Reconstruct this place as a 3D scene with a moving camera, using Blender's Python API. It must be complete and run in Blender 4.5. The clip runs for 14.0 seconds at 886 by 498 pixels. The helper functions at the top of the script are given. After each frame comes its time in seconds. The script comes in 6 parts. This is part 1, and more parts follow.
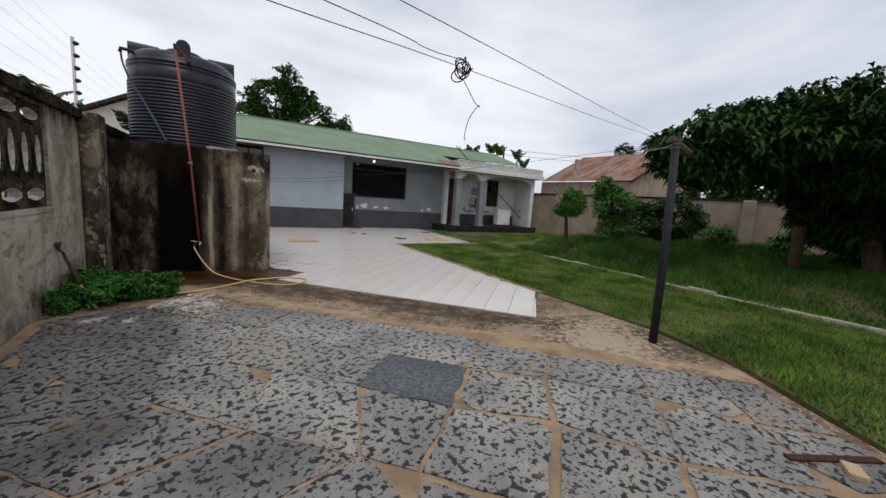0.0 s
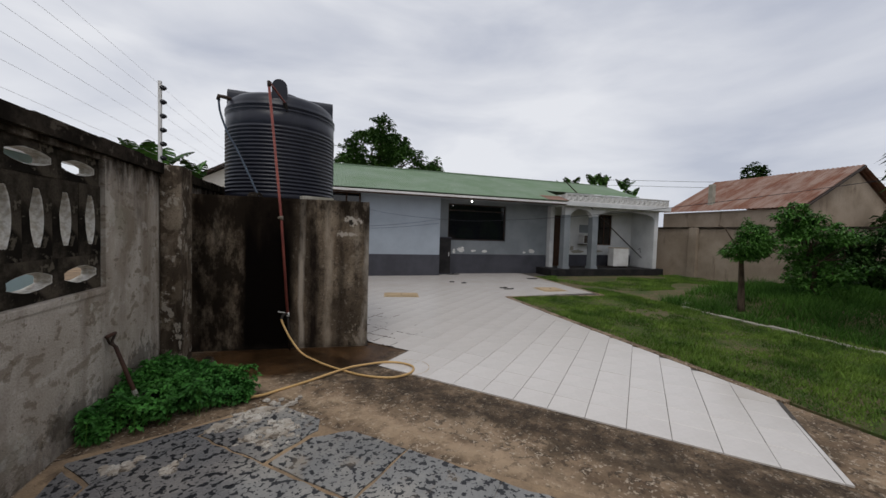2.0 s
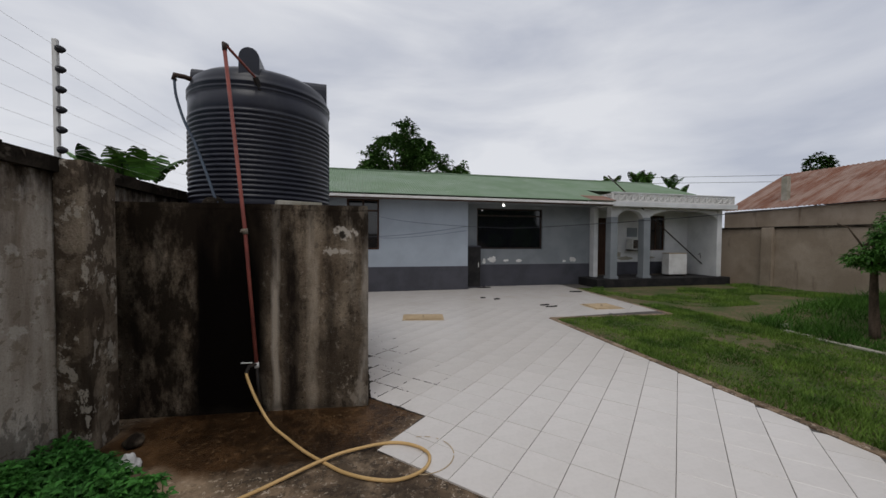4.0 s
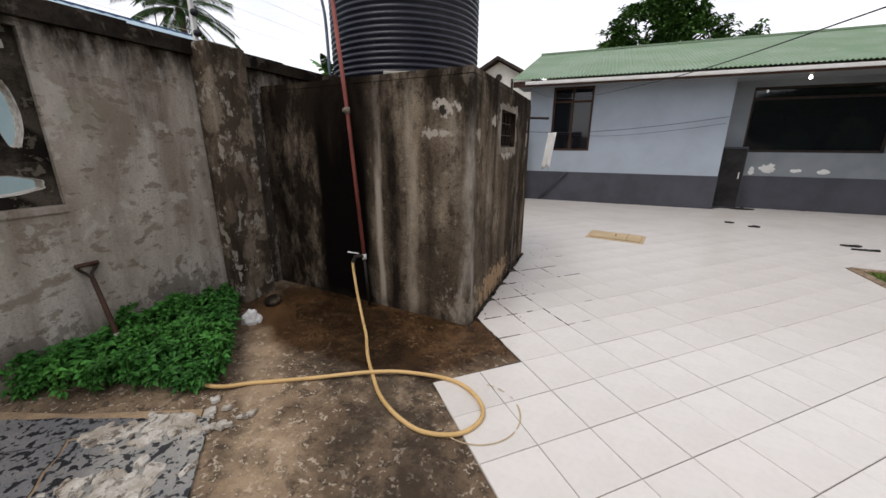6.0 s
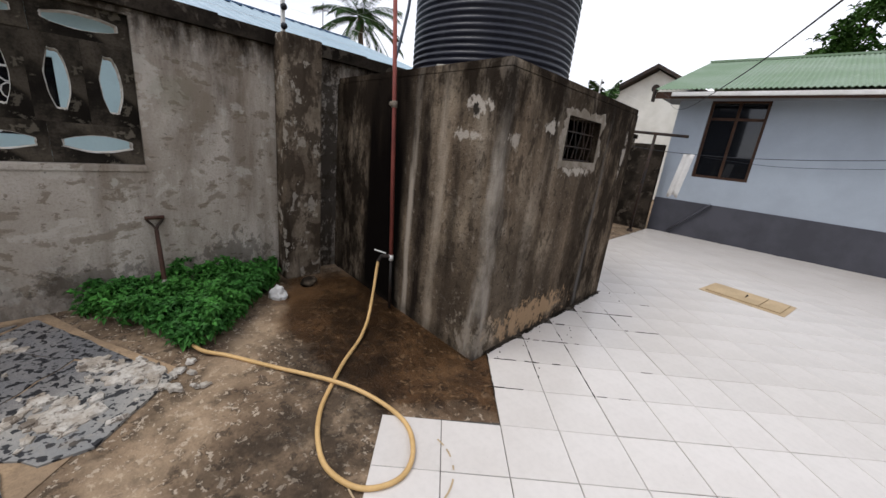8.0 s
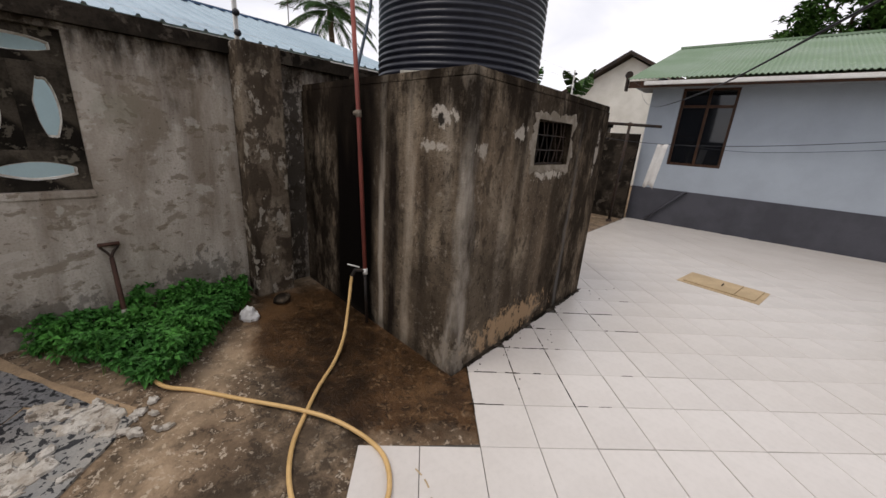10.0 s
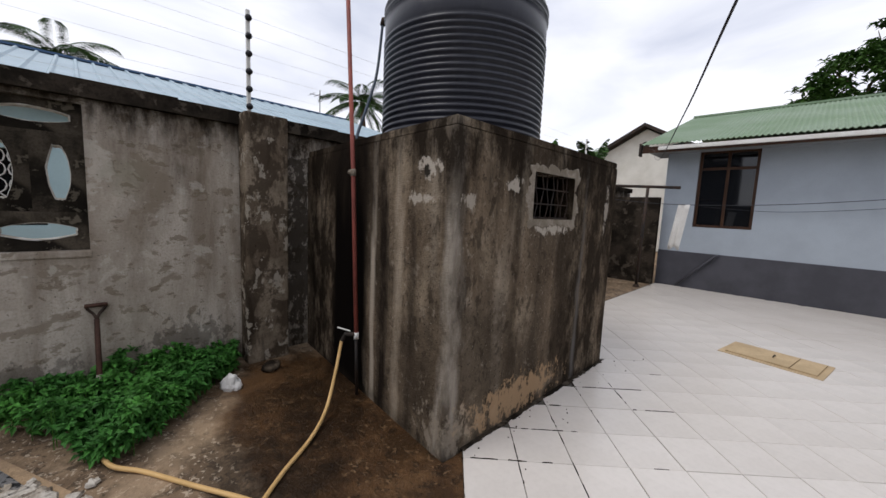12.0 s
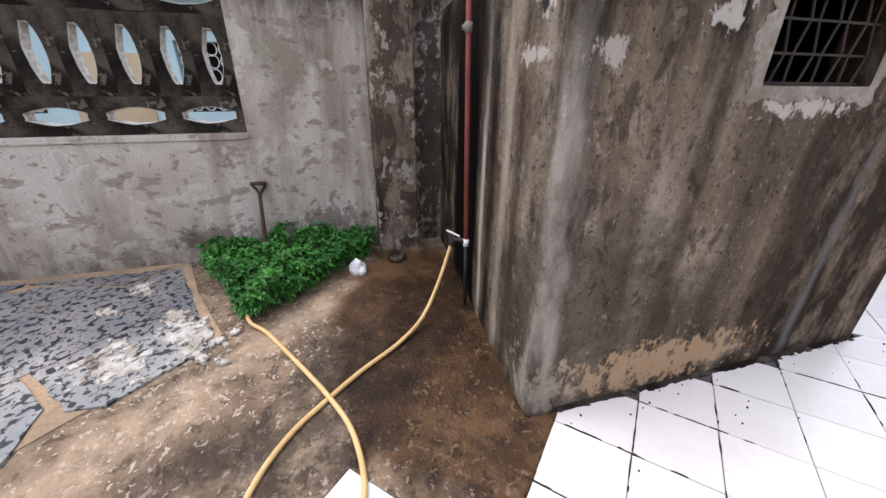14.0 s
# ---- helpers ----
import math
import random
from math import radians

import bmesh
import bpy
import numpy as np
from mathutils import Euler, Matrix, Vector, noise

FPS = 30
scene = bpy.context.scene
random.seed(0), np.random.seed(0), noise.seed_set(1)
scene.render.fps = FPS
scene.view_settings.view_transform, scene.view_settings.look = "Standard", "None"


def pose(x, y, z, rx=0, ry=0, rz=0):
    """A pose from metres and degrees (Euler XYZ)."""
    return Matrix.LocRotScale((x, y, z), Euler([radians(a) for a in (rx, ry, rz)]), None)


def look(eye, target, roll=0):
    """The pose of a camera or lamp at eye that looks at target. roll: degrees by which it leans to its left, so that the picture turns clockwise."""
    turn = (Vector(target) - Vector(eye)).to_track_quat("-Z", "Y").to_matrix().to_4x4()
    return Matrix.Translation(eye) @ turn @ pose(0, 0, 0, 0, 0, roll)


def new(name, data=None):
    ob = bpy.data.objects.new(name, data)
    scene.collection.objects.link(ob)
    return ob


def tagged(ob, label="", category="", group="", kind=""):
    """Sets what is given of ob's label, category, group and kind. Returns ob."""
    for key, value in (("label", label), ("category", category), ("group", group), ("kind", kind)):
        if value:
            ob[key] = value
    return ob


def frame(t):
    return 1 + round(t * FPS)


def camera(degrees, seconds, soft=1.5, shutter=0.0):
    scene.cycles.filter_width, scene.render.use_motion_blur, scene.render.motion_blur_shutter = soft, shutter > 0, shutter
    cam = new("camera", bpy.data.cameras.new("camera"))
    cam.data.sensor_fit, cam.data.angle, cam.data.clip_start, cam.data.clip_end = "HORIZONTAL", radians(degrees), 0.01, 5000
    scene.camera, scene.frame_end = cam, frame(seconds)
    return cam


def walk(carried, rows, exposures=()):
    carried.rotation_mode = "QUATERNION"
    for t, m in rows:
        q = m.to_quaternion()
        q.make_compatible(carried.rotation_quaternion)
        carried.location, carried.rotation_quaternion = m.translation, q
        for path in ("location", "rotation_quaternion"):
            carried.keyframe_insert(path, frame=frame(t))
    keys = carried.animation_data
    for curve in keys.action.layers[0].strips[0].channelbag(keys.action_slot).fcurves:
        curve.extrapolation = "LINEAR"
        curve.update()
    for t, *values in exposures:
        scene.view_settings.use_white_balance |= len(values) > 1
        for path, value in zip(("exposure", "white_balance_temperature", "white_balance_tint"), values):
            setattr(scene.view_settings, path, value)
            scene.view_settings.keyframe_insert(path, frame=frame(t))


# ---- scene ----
cam = camera(101.3, 14.0)
PATH = [
    (0, (1.577, -0.733, 1.405), (2.607, 0.96, 1.139), 4.0),
    (0.5, (1.591, -0.198, 1.423), (2.528, 1.553, 1.185), 2.6),
    (1, (1.628, 0.249, 1.506), (2.437, 2.07, 1.333), 3.1),
    (1.5, (1.685, 0.718, 1.553), (2.265, 2.622, 1.362), 2.2),
    (2, (1.693, 1.134, 1.571), (2.305, 3.036, 1.482), 1.8),
    (4.5, (2.364, 2.81, 1.639), (2.691, 4.782, 1.58), -1.3),
    (5, (2.593, 3.106, 1.505), (2.719, 5.042, 1.02), -2.0),
    (5.5, (2.802, 3.433, 1.405), (2.659, 5.267, 0.619), 1.3),
    (6, (3.103, 3.557, 1.427), (2.361, 5.331, 0.876), 0.3),
    (6.5, (3.254, 3.775, 1.414), (2.335, 5.492, 0.959), 1.3),
    (7, (3.345, 4.048, 1.401), (2.405, 5.689, 0.751), 7.1),
    (7.5, (3.507, 4.196, 1.424), (2.295, 5.707, 0.928), 7.6),
    (8, (3.579, 4.288, 1.443), (2.277, 5.699, 0.886), 6.1),
    (10.5, (3.556, 4.462, 1.581), (2.328, 5.926, 0.99), 3.6),
    (11, (3.589, 4.503, 1.498), (2.307, 5.972, 1.053), 3.9),
    (11.5, (3.621, 4.537, 1.481), (2.295, 6.005, 1.186), 3.7),
    (12, (3.611, 4.724, 1.455), (2.202, 6.125, 1.234), 2.5),
    (12.5, (3.533, 4.99, 1.44), (2.137, 6.397, 1.172), 4.6),
    (13, (3.484, 5.166, 1.421), (1.967, 6.369, 0.917), 3.1),
    (13.5, (3.426, 5.321, 1.39), (1.625, 5.798, 0.661), 0.6),
    (14, (3.329, 5.424, 1.402), (1.575, 5.927, 0.582), 0.4),
]
EXPOSURES = [(0.0, 0.05, 6500, 10), (1.5, 0.0, 6500, 10), (2.0, -0.2, 6500, 10), (2.2, -0.22, 6500, 10), (4.3, -0.3, 6500, 10), (4.8, -0.26, 6600, 10), (5.0, -0.18, 6700, 11), (5.5, 0.38, 6900, 12), (6.0, 0.42, 6600, 11), (6.5, 0.47, 6500, 10), (7.5, 0.55, 6450, 11),
             (8.2, 0.55, 6400, 11), (10.5, 0.25, 6850, 13), (11.0, 0.48, 6600, 11), (11.5, 0.36, 6500, 11), (12.5, 0.30, 6500, 12), (13.0, 0.52, 6500, 12), (13.5, 1.15, 6200, 14), (14.0, 1.38, 6050, 15)]
walk(cam, [(t, look(eye, target, roll)) for t, eye, target, roll in PATH], EXPOSURES)

# ---- world, sun ----
world = bpy.data.worlds.new("overcast_sky")
scene.world = world
world.use_nodes = True
wt = world.node_tree
wt.nodes.clear()
w_out = wt.nodes.new("ShaderNodeOutputWorld")
w_bg = wt.nodes.new("ShaderNodeBackground")
w_sky = wt.nodes.new("ShaderNodeTexSky")
w_sky.sky_type = "NISHITA"
w_sky.sun_disc = False
w_sky.sun_elevation, w_sky.sun_rotation = radians(58), radians(200)
w_dim = wt.nodes.new("ShaderNodeMix")
w_dim.data_type, w_dim.blend_type = "RGBA", "MULTIPLY"
w_dim.inputs["Factor"].default_value = 1.0
w_dim.inputs["B"].default_value = (0.1, 0.1, 0.1, 1)
w_co = wt.nodes.new("ShaderNodeTexCoord")
w_map = wt.nodes.new("ShaderNodeMapping")
w_map.inputs["Scale"].default_value = (1.0, 1.0, 3.2)
w_noise = wt.nodes.new("ShaderNodeTexNoise")
w_noise.inputs["Scale"].default_value = 1.7
w_noise.inputs["Detail"].default_value = 6
w_noise.inputs["Roughness"].default_value = 0.5
w_noise.inputs["Distortion"].default_value = 0.4
w_ramp = wt.nodes.new("ShaderNodeValToRGB")
w_ramp.color_ramp.elements[0].position, w_ramp.color_ramp.elements[0].color = 0.33, (0.565, 0.60, 0.70, 1)
w_ramp.color_ramp.elements[1].position, w_ramp.color_ramp.elements[1].color = 0.62, (0.905, 0.92, 0.965, 1)
w_mix = wt.nodes.new("ShaderNodeMix")
w_mix.data_type = "RGBA"
w_mix.inputs["Factor"].default_value = 0.93
wt.links.new(w_sky.outputs["Color"], w_dim.inputs["A"])
wt.links.new(w_co.outputs["Generated"], w_map.inputs["Vector"])
wt.links.new(w_map.outputs["Vector"], w_noise.inputs["Vector"])
wt.links.new(w_noise.outputs["Fac"], w_ramp.inputs["Fac"])
wt.links.new(w_dim.outputs["Result"], w_mix.inputs["A"])
wt.links.new(w_ramp.outputs["Color"], w_mix.inputs["B"])
wt.links.new(w_mix.outputs["Result"], w_bg.inputs["Color"])
w_bg.inputs["Strength"].default_value = 1.03
wt.links.new(w_bg.outputs["Background"], w_out.inputs["Surface"])
sun_data = bpy.data.lights.new("sun", "SUN")
sun_data.energy, sun_data.angle, sun_data.color = 0.9, radians(25), (1, 0.97, 0.92)
sun = new("sun", sun_data)
sun.matrix_world = look((0, 0, 30), (4, 9, 12))

# ---- materials ----


def material(name, base, second=None, scale=6.0, rough=0.8, bump=0.15, fine=60.0, metal=0.0, contrast=(0.4, 0.6), extra=(), stretch=(1, 1, 1),
             random_tint=0.0, island=False, coords="Object", spec=0.18, bands=(), patches=(), pool=None):
    """Base colour broken by noise at two scales, with relief. extra: (colour, scale, low, high, stretch, amount) layers
    laid over.
    bands: (colour, centre, half width, softness, amount, direction, wobble[, wobble stretch]); patches: (colour,
    centre, radii, amount), ragged stains and other ragged areas."""
    m = bpy.data.materials.new(name)
    m.use_nodes = True
    nt = m.node_tree
    b = nt.nodes["Principled BSDF"]
    b.inputs["Roughness"].default_value, b.inputs["Metallic"].default_value = rough, metal
    b.inputs["Specular IOR Level"].default_value = spec
    co = nt.nodes.new("ShaderNodeTexCoord")

    def noise_at(sc, st, detail=5.0, rgh=0.6, dist=0.0):
        mp = nt.nodes.new("ShaderNodeMapping")
        mp.inputs["Scale"].default_value = st
        n = nt.nodes.new("ShaderNodeTexNoise")
        n.inputs["Scale"].default_value, n.inputs["Detail"].default_value = sc, detail
        n.inputs["Roughness"].default_value, n.inputs["Distortion"].default_value = rgh, dist
        nt.links.new(co.outputs[coords], mp.inputs["Vector"])
        nt.links.new(mp.outputs["Vector"], n.inputs["Vector"])
        return n.outputs["Fac"]

    def spread(fac, lo, hi, amount=1.0):
        r = nt.nodes.new("ShaderNodeMapRange")
        r.inputs["From Min"].default_value, r.inputs["From Max"].default_value = lo, hi
        r.inputs["To Max"].default_value = amount
        nt.links.new(fac, r.inputs["Value"])
        return r.outputs["Result"]

    def blend(a, bcol, fac):
        x = nt.nodes.new("ShaderNodeMix")
        x.data_type = "RGBA"
        nt.links.new(fac, x.inputs["Factor"])
        if isinstance(a, tuple):
            x.inputs["A"].default_value = (*a, 1)
        else:
            nt.links.new(a, x.inputs["A"])
        x.inputs["B"].default_value = (*bcol, 1)
        return x.outputs["Result"]

    second = second or tuple(c * 0.8 for c in base)
    col = blend(base, second, spread(noise_at(scale, stretch), *contrast))
    grain = noise_at(fine, (1, 1, 1), 7.0, 0.68)
    col = blend(col, tuple(c * 0.72 for c in second), spread(grain, 0.46, 0.7, 0.6 if bump >= 0.1 else 0.15))
    for colour, sc, lo, hi, st, amount, *soft in extra:
        col = blend(col, colour, spread(noise_at(sc, st, 2.5, 0.45, 0.2) if soft else noise_at(sc, st, 6.0, 0.65, 0.3), lo, hi, amount))
    for band in bands:
        colour, centre, half, soft, amount, way, wobble, *run = band
        dot = nt.nodes.new("ShaderNodeVectorMath")
        dot.operation = "DOT_PRODUCT"
        dot.inputs[1].default_value = way
        nt.links.new(co.outputs[coords], dot.inputs[0])
        wob = nt.nodes.new("ShaderNodeMath")
        wob.operation = "MULTIPLY_ADD"
        wob.inputs[1].default_value = wobble
        nt.links.new(noise_at(2.2, run[0] if run else (1.6, 1.6, 0.5), 7.0, 0.62), wob.inputs[0])
        nt.links.new(dot.outputs["Value"], wob.inputs[2])
        gap = nt.nodes.new("ShaderNodeMath")
        gap.operation = "SUBTRACT"
        gap.inputs[1].default_value = centre + wobble / 2
        nt.links.new(wob.outputs["Value"], gap.inputs[0])
        far = nt.nodes.new("ShaderNodeMath")
        far.operation = "ABSOLUTE"
        nt.links.new(gap.outputs["Value"], far.inputs[0])
        broken = nt.nodes.new("ShaderNodeMath")
        broken.operation = "MULTIPLY"
        nt.links.new(spread(far.outputs["Value"], half, half - soft, amount), broken.inputs[0])
        nt.links.new(spread(noise_at(5.5, (1, 1, 0.45), 8.0, 0.7), 0.30 - 0.4 * (amount > 0.97), 0.55 - 0.4 * (amount > 0.97)), broken.inputs[1])
        col = blend(col, colour, broken.outputs["Value"])
    for colour, place, radius, amount in patches:
        shift = nt.nodes.new("ShaderNodeMapping")
        shift.inputs["Location"].default_value = [-p / r for p, r in zip(place, radius)]
        shift.inputs["Scale"].default_value = [1 / r for r in radius]
        nt.links.new(co.outputs[coords], shift.inputs["Vector"])
        far = nt.nodes.new("ShaderNodeVectorMath")
        far.operation = "LENGTH"
        nt.links.new(shift.outputs["Vector"], far.inputs[0])
        rag = nt.nodes.new("ShaderNodeMath")
        rag.operation = "MULTIPLY_ADD"
        rag.inputs[1].default_value = 4.5
        nt.links.new(noise_at(13.0, (1, 1, 0.7), 10.0, 0.72), rag.inputs[0])
        nt.links.new(far.outputs["Value"], rag.inputs[2])
        col = blend(col, colour, spread(rag.outputs["Value"], 3.05, 2.80, amount))
    if random_tint:
        src = nt.nodes.new("ShaderNodeNewGeometry") if island else nt.nodes.new("ShaderNodeObjectInfo")
        rr = nt.nodes.new("ShaderNodeMapRange")
        rr.inputs["To Min"].default_value, rr.inputs["To Max"].default_value = 1 - random_tint, 1 + random_tint
        nt.links.new(src.outputs["Random Per Island" if island else "Random"], rr.inputs["Value"])
        hs = nt.nodes.new("ShaderNodeHueSaturation")
        nt.links.new(rr.outputs["Result"], hs.inputs["Value"])
        nt.links.new(col, hs.inputs["Color"])
        col = hs.outputs["Color"]
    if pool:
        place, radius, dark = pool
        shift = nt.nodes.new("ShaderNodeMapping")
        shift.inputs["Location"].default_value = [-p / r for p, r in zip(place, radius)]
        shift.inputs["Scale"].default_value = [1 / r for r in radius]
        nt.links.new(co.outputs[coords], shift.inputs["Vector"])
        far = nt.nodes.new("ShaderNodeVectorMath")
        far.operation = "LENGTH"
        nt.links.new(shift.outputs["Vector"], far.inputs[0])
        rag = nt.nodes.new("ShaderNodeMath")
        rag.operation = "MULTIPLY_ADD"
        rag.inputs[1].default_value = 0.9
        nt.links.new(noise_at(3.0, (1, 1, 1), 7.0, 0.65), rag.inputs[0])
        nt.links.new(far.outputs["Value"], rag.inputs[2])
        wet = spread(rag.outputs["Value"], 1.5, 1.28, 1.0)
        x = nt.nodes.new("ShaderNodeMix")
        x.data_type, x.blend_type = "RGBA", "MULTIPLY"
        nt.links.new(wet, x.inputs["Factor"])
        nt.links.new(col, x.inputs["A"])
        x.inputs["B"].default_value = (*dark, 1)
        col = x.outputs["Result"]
        gloss = nt.nodes.new("ShaderNodeMapRange")
        gloss.inputs["To Min"].default_value, gloss.inputs["To Max"].default_value = rough, 0.28
        nt.links.new(wet, gloss.inputs["Value"])
        nt.links.new(gloss.outputs["Result"], b.inputs["Roughness"])
    nt.links.new(col, b.inputs["Base Color"])
    if bump:
        bp = nt.nodes.new("ShaderNodeBump")
        bp.inputs["Strength"].default_value, bp.inputs["Distance"].default_value = min(1.0, bump * 1.6), 0.010
        nt.links.new(grain, bp.inputs["Height"])
        nt.links.new(bp.outputs["Normal"], b.inputs["Normal"])
    return m


STREAK = (9, 9, 0.55)
M = {}
M["earth"] = material("earth", (0.36, 0.25, 0.15), (0.20, 0.14, 0.09), 1.3, 0.95, 0.4, 45)
M["apron"] = material("old_concrete", (0.275, 0.192, 0.122), (0.150, 0.102, 0.064), 2.6, 0.85, 1.0, 55, contrast=(0.42, 0.58), spec=0.2,
                      extra=[((0.10, 0.072, 0.046), 2.4, 0.50, 0.58, (1, 1, 1), 0.65), ((0.46, 0.335, 0.22), 1.2, 0.54, 0.60, (1, 1, 1), 0.5), ((0.036, 0.026, 0.018), 15, 0.53, 0.58, (1, 1, 1), 0.65),
                             ((0.50, 0.41, 0.31), 30, 0.575, 0.61, (1, 1, 1), 0.8)],
                      bands=[((0.034, 0.024, 0.016), 5.08, 0.40, 0.22, 0.8, (0.7071, 0.7071, 0), 1.1), ((0.47, 0.34, 0.22), 4.40, 0.17, 0.12, 0.6, (0.7071, 0.7071, 0), 0.5)],
                      patches=[((0.47, 0.37, 0.265), (5.25, 1.65, 0), (0.75, 0.75, 1), 0.75), ((0.42, 0.33, 0.24), (4.5, 2.2, 0), (0.4, 0.3, 1), 0.5)],
                      pool=((1.45, 5.95, 0), (1.4, 0.72, 1), (0.34, 0.25, 0.17)))
M["slab"] = material("mottled_slab", (0.335, 0.312, 0.275), (0.225, 0.222, 0.212), 1.3, 0.5, 0.25, 60, random_tint=0.18, contrast=(0.42, 0.58),
                     extra=[((0.022, 0.023, 0.026), 21, 0.558, 0.575, (1, 1, 1), 0.96, 1), ((0.028, 0.029, 0.032), 38, 0.615, 0.635, (1, 1, 1), 0.9, 1), ((0.028, 0.027, 0.028), 0.6, 0.50, 0.64, (1, 1, 1), 0.35), ((0.34, 0.26, 0.175), 1.7, 0.58, 0.66, (1, 1, 1), 0.4)],
                     # pool multiplies the slabs beside the west wall darker, as a glossier oval
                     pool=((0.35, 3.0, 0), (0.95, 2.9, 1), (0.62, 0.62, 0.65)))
M["slab_fine"] = material("fine_dark_slab", (0.14, 0.15, 0.16), (0.10, 0.11, 0.115), 1.5, 0.6, 0.2, 50,
                          extra=[((0.05, 0.055, 0.06), 32, 0.48, 0.54, (1, 1, 1), 0.8)])
M["plaster"] = material("dried_white_plaster", (0.56, 0.52, 0.46), (0.36, 0.31, 0.25), 9, 0.95, 0.5, 50, extra=[((0.13, 0.10, 0.075), 13, 0.54, 0.58, (1, 1, 1), 0.8)])
M["mortar"] = material("sandy_mortar", (0.40, 0.28, 0.17), (0.26, 0.185, 0.12), 3, 0.95, 0.5, 60,
                       extra=[((0.10, 0.07, 0.05), 2, 0.6, 0.7, (1, 1, 1), 0.7)])
M["tile"] = material("white_tile", (0.645, 0.60, 0.555), (0.595, 0.55, 0.505), 1.6, 0.22, 0.015, 25, random_tint=0.02, contrast=(0.4, 0.65), spec=0.45,
                     extra=[((0.34, 0.28, 0.21), 60, 0.66, 0.72, (1, 1, 1), 0.5), ((0.60, 0.54, 0.46), 0.8, 0.55, 0.68, (1, 1, 1), 0.35)])
M["grout"] = material("dark_grout", (0.10, 0.09, 0.08), None, 8, 0.95, 0.2)
M["lawn"] = material("lawn_soil", (0.07, 0.085, 0.028), (0.15, 0.11, 0.065), 1.2, 0.95, 0.9, 40, contrast=(0.42, 0.58), extra=[((0.05, 0.09, 0.02), 14, 0.5, 0.58, (1, 1, 1), 0.7)])
M["grass"] = material("grass_blade", (0.15, 0.235, 0.042), (0.06, 0.115, 0.022), 1.6, 0.7, 0, 20, random_tint=0.3, island=True, spec=0.05)
# deeper green than the lawn, with missing tree shade put into the colour
M["long_grass"] = material("long_grass_blade", (0.075, 0.165, 0.028), (0.04, 0.10, 0.018), 0.8, 0.7, 0, 20, random_tint=0.35, island=True, spec=0.05)
M["fence"] = material("weathered_render", (0.55, 0.49, 0.42), (0.42, 0.36, 0.295), 1.6, 0.95, 0.7, 60, contrast=(0.40, 0.62), spec=0.03,
                      extra=[((0.17, 0.127, 0.088), 0.9, 0.50, 0.66, (2.4, 2.4, 0.5), 0.65), ((0.25, 0.205, 0.155), 2.8, 0.562, 0.58, (1, 1, 1.4), 0.75), ((0.20, 0.16, 0.115), 6.5, 0.59, 0.607, (1, 1, 1.6), 0.7),
                             ((0.58, 0.53, 0.46), 3.0, 0.57, 0.60, (1, 1, 1.2), 0.55), ((0.20, 0.195, 0.13), 1.3, 0.60, 0.72, (1, 1, 1.4), 0.35), ((0.04, 0.035, 0.028), 40, 0.63, 0.68, (1, 1, 1), 0.7)],
                      # darker towards the top and foot of the wall
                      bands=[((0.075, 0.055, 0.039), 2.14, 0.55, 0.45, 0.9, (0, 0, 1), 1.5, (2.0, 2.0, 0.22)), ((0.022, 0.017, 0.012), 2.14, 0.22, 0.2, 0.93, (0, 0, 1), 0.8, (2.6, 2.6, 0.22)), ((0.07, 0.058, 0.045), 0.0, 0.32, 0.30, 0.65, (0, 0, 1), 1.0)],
                      # first patch darkens the strip between pilaster and pump house
                      patches=[((0.040, 0.031, 0.023), (0, 6.25, 1.0), (0.3, 0.22, 1.6), 0.85), ((0.055, 0.046, 0.036), (0, 5.33, 0.28), (0.2, 0.34, 0.2), 0.55), ((0.055, 0.046, 0.036), (0, 4.35, 0.2), (0.2, 0.4, 0.12), 0.5)])
M["vent"] = material("mouldy_vent_block", (0.085, 0.070, 0.053), (0.03, 0.025, 0.019), 5.0, 0.95, 0.6, 60, contrast=(0.42, 0.58), spec=0.0,
                     extra=[((0.014, 0.012, 0.010), 2.0, 0.47, 0.57, (1, 1, 1), 0.85), ((0.17, 0.145, 0.11), 9, 0.60, 0.63, (1, 1, 1), 0.6)], random_tint=0.2)
M["vent_edge"] = material("chalky_white_reveal", (0.66, 0.64, 0.60), (0.40, 0.36, 0.30), 22, 0.95, 0.3, 60)
M["peel"] = material("peeled_plaster", (0.29, 0.25, 0.205), (0.18, 0.15, 0.115), 7, 0.95, 0.4, 60, contrast=(0.42, 0.58))
M["tan_plaster"] = material("tan_plaster", (0.35, 0.235, 0.15), (0.22, 0.15, 0.10), 4, 0.95, 0.4, 50)
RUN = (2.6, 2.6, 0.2)
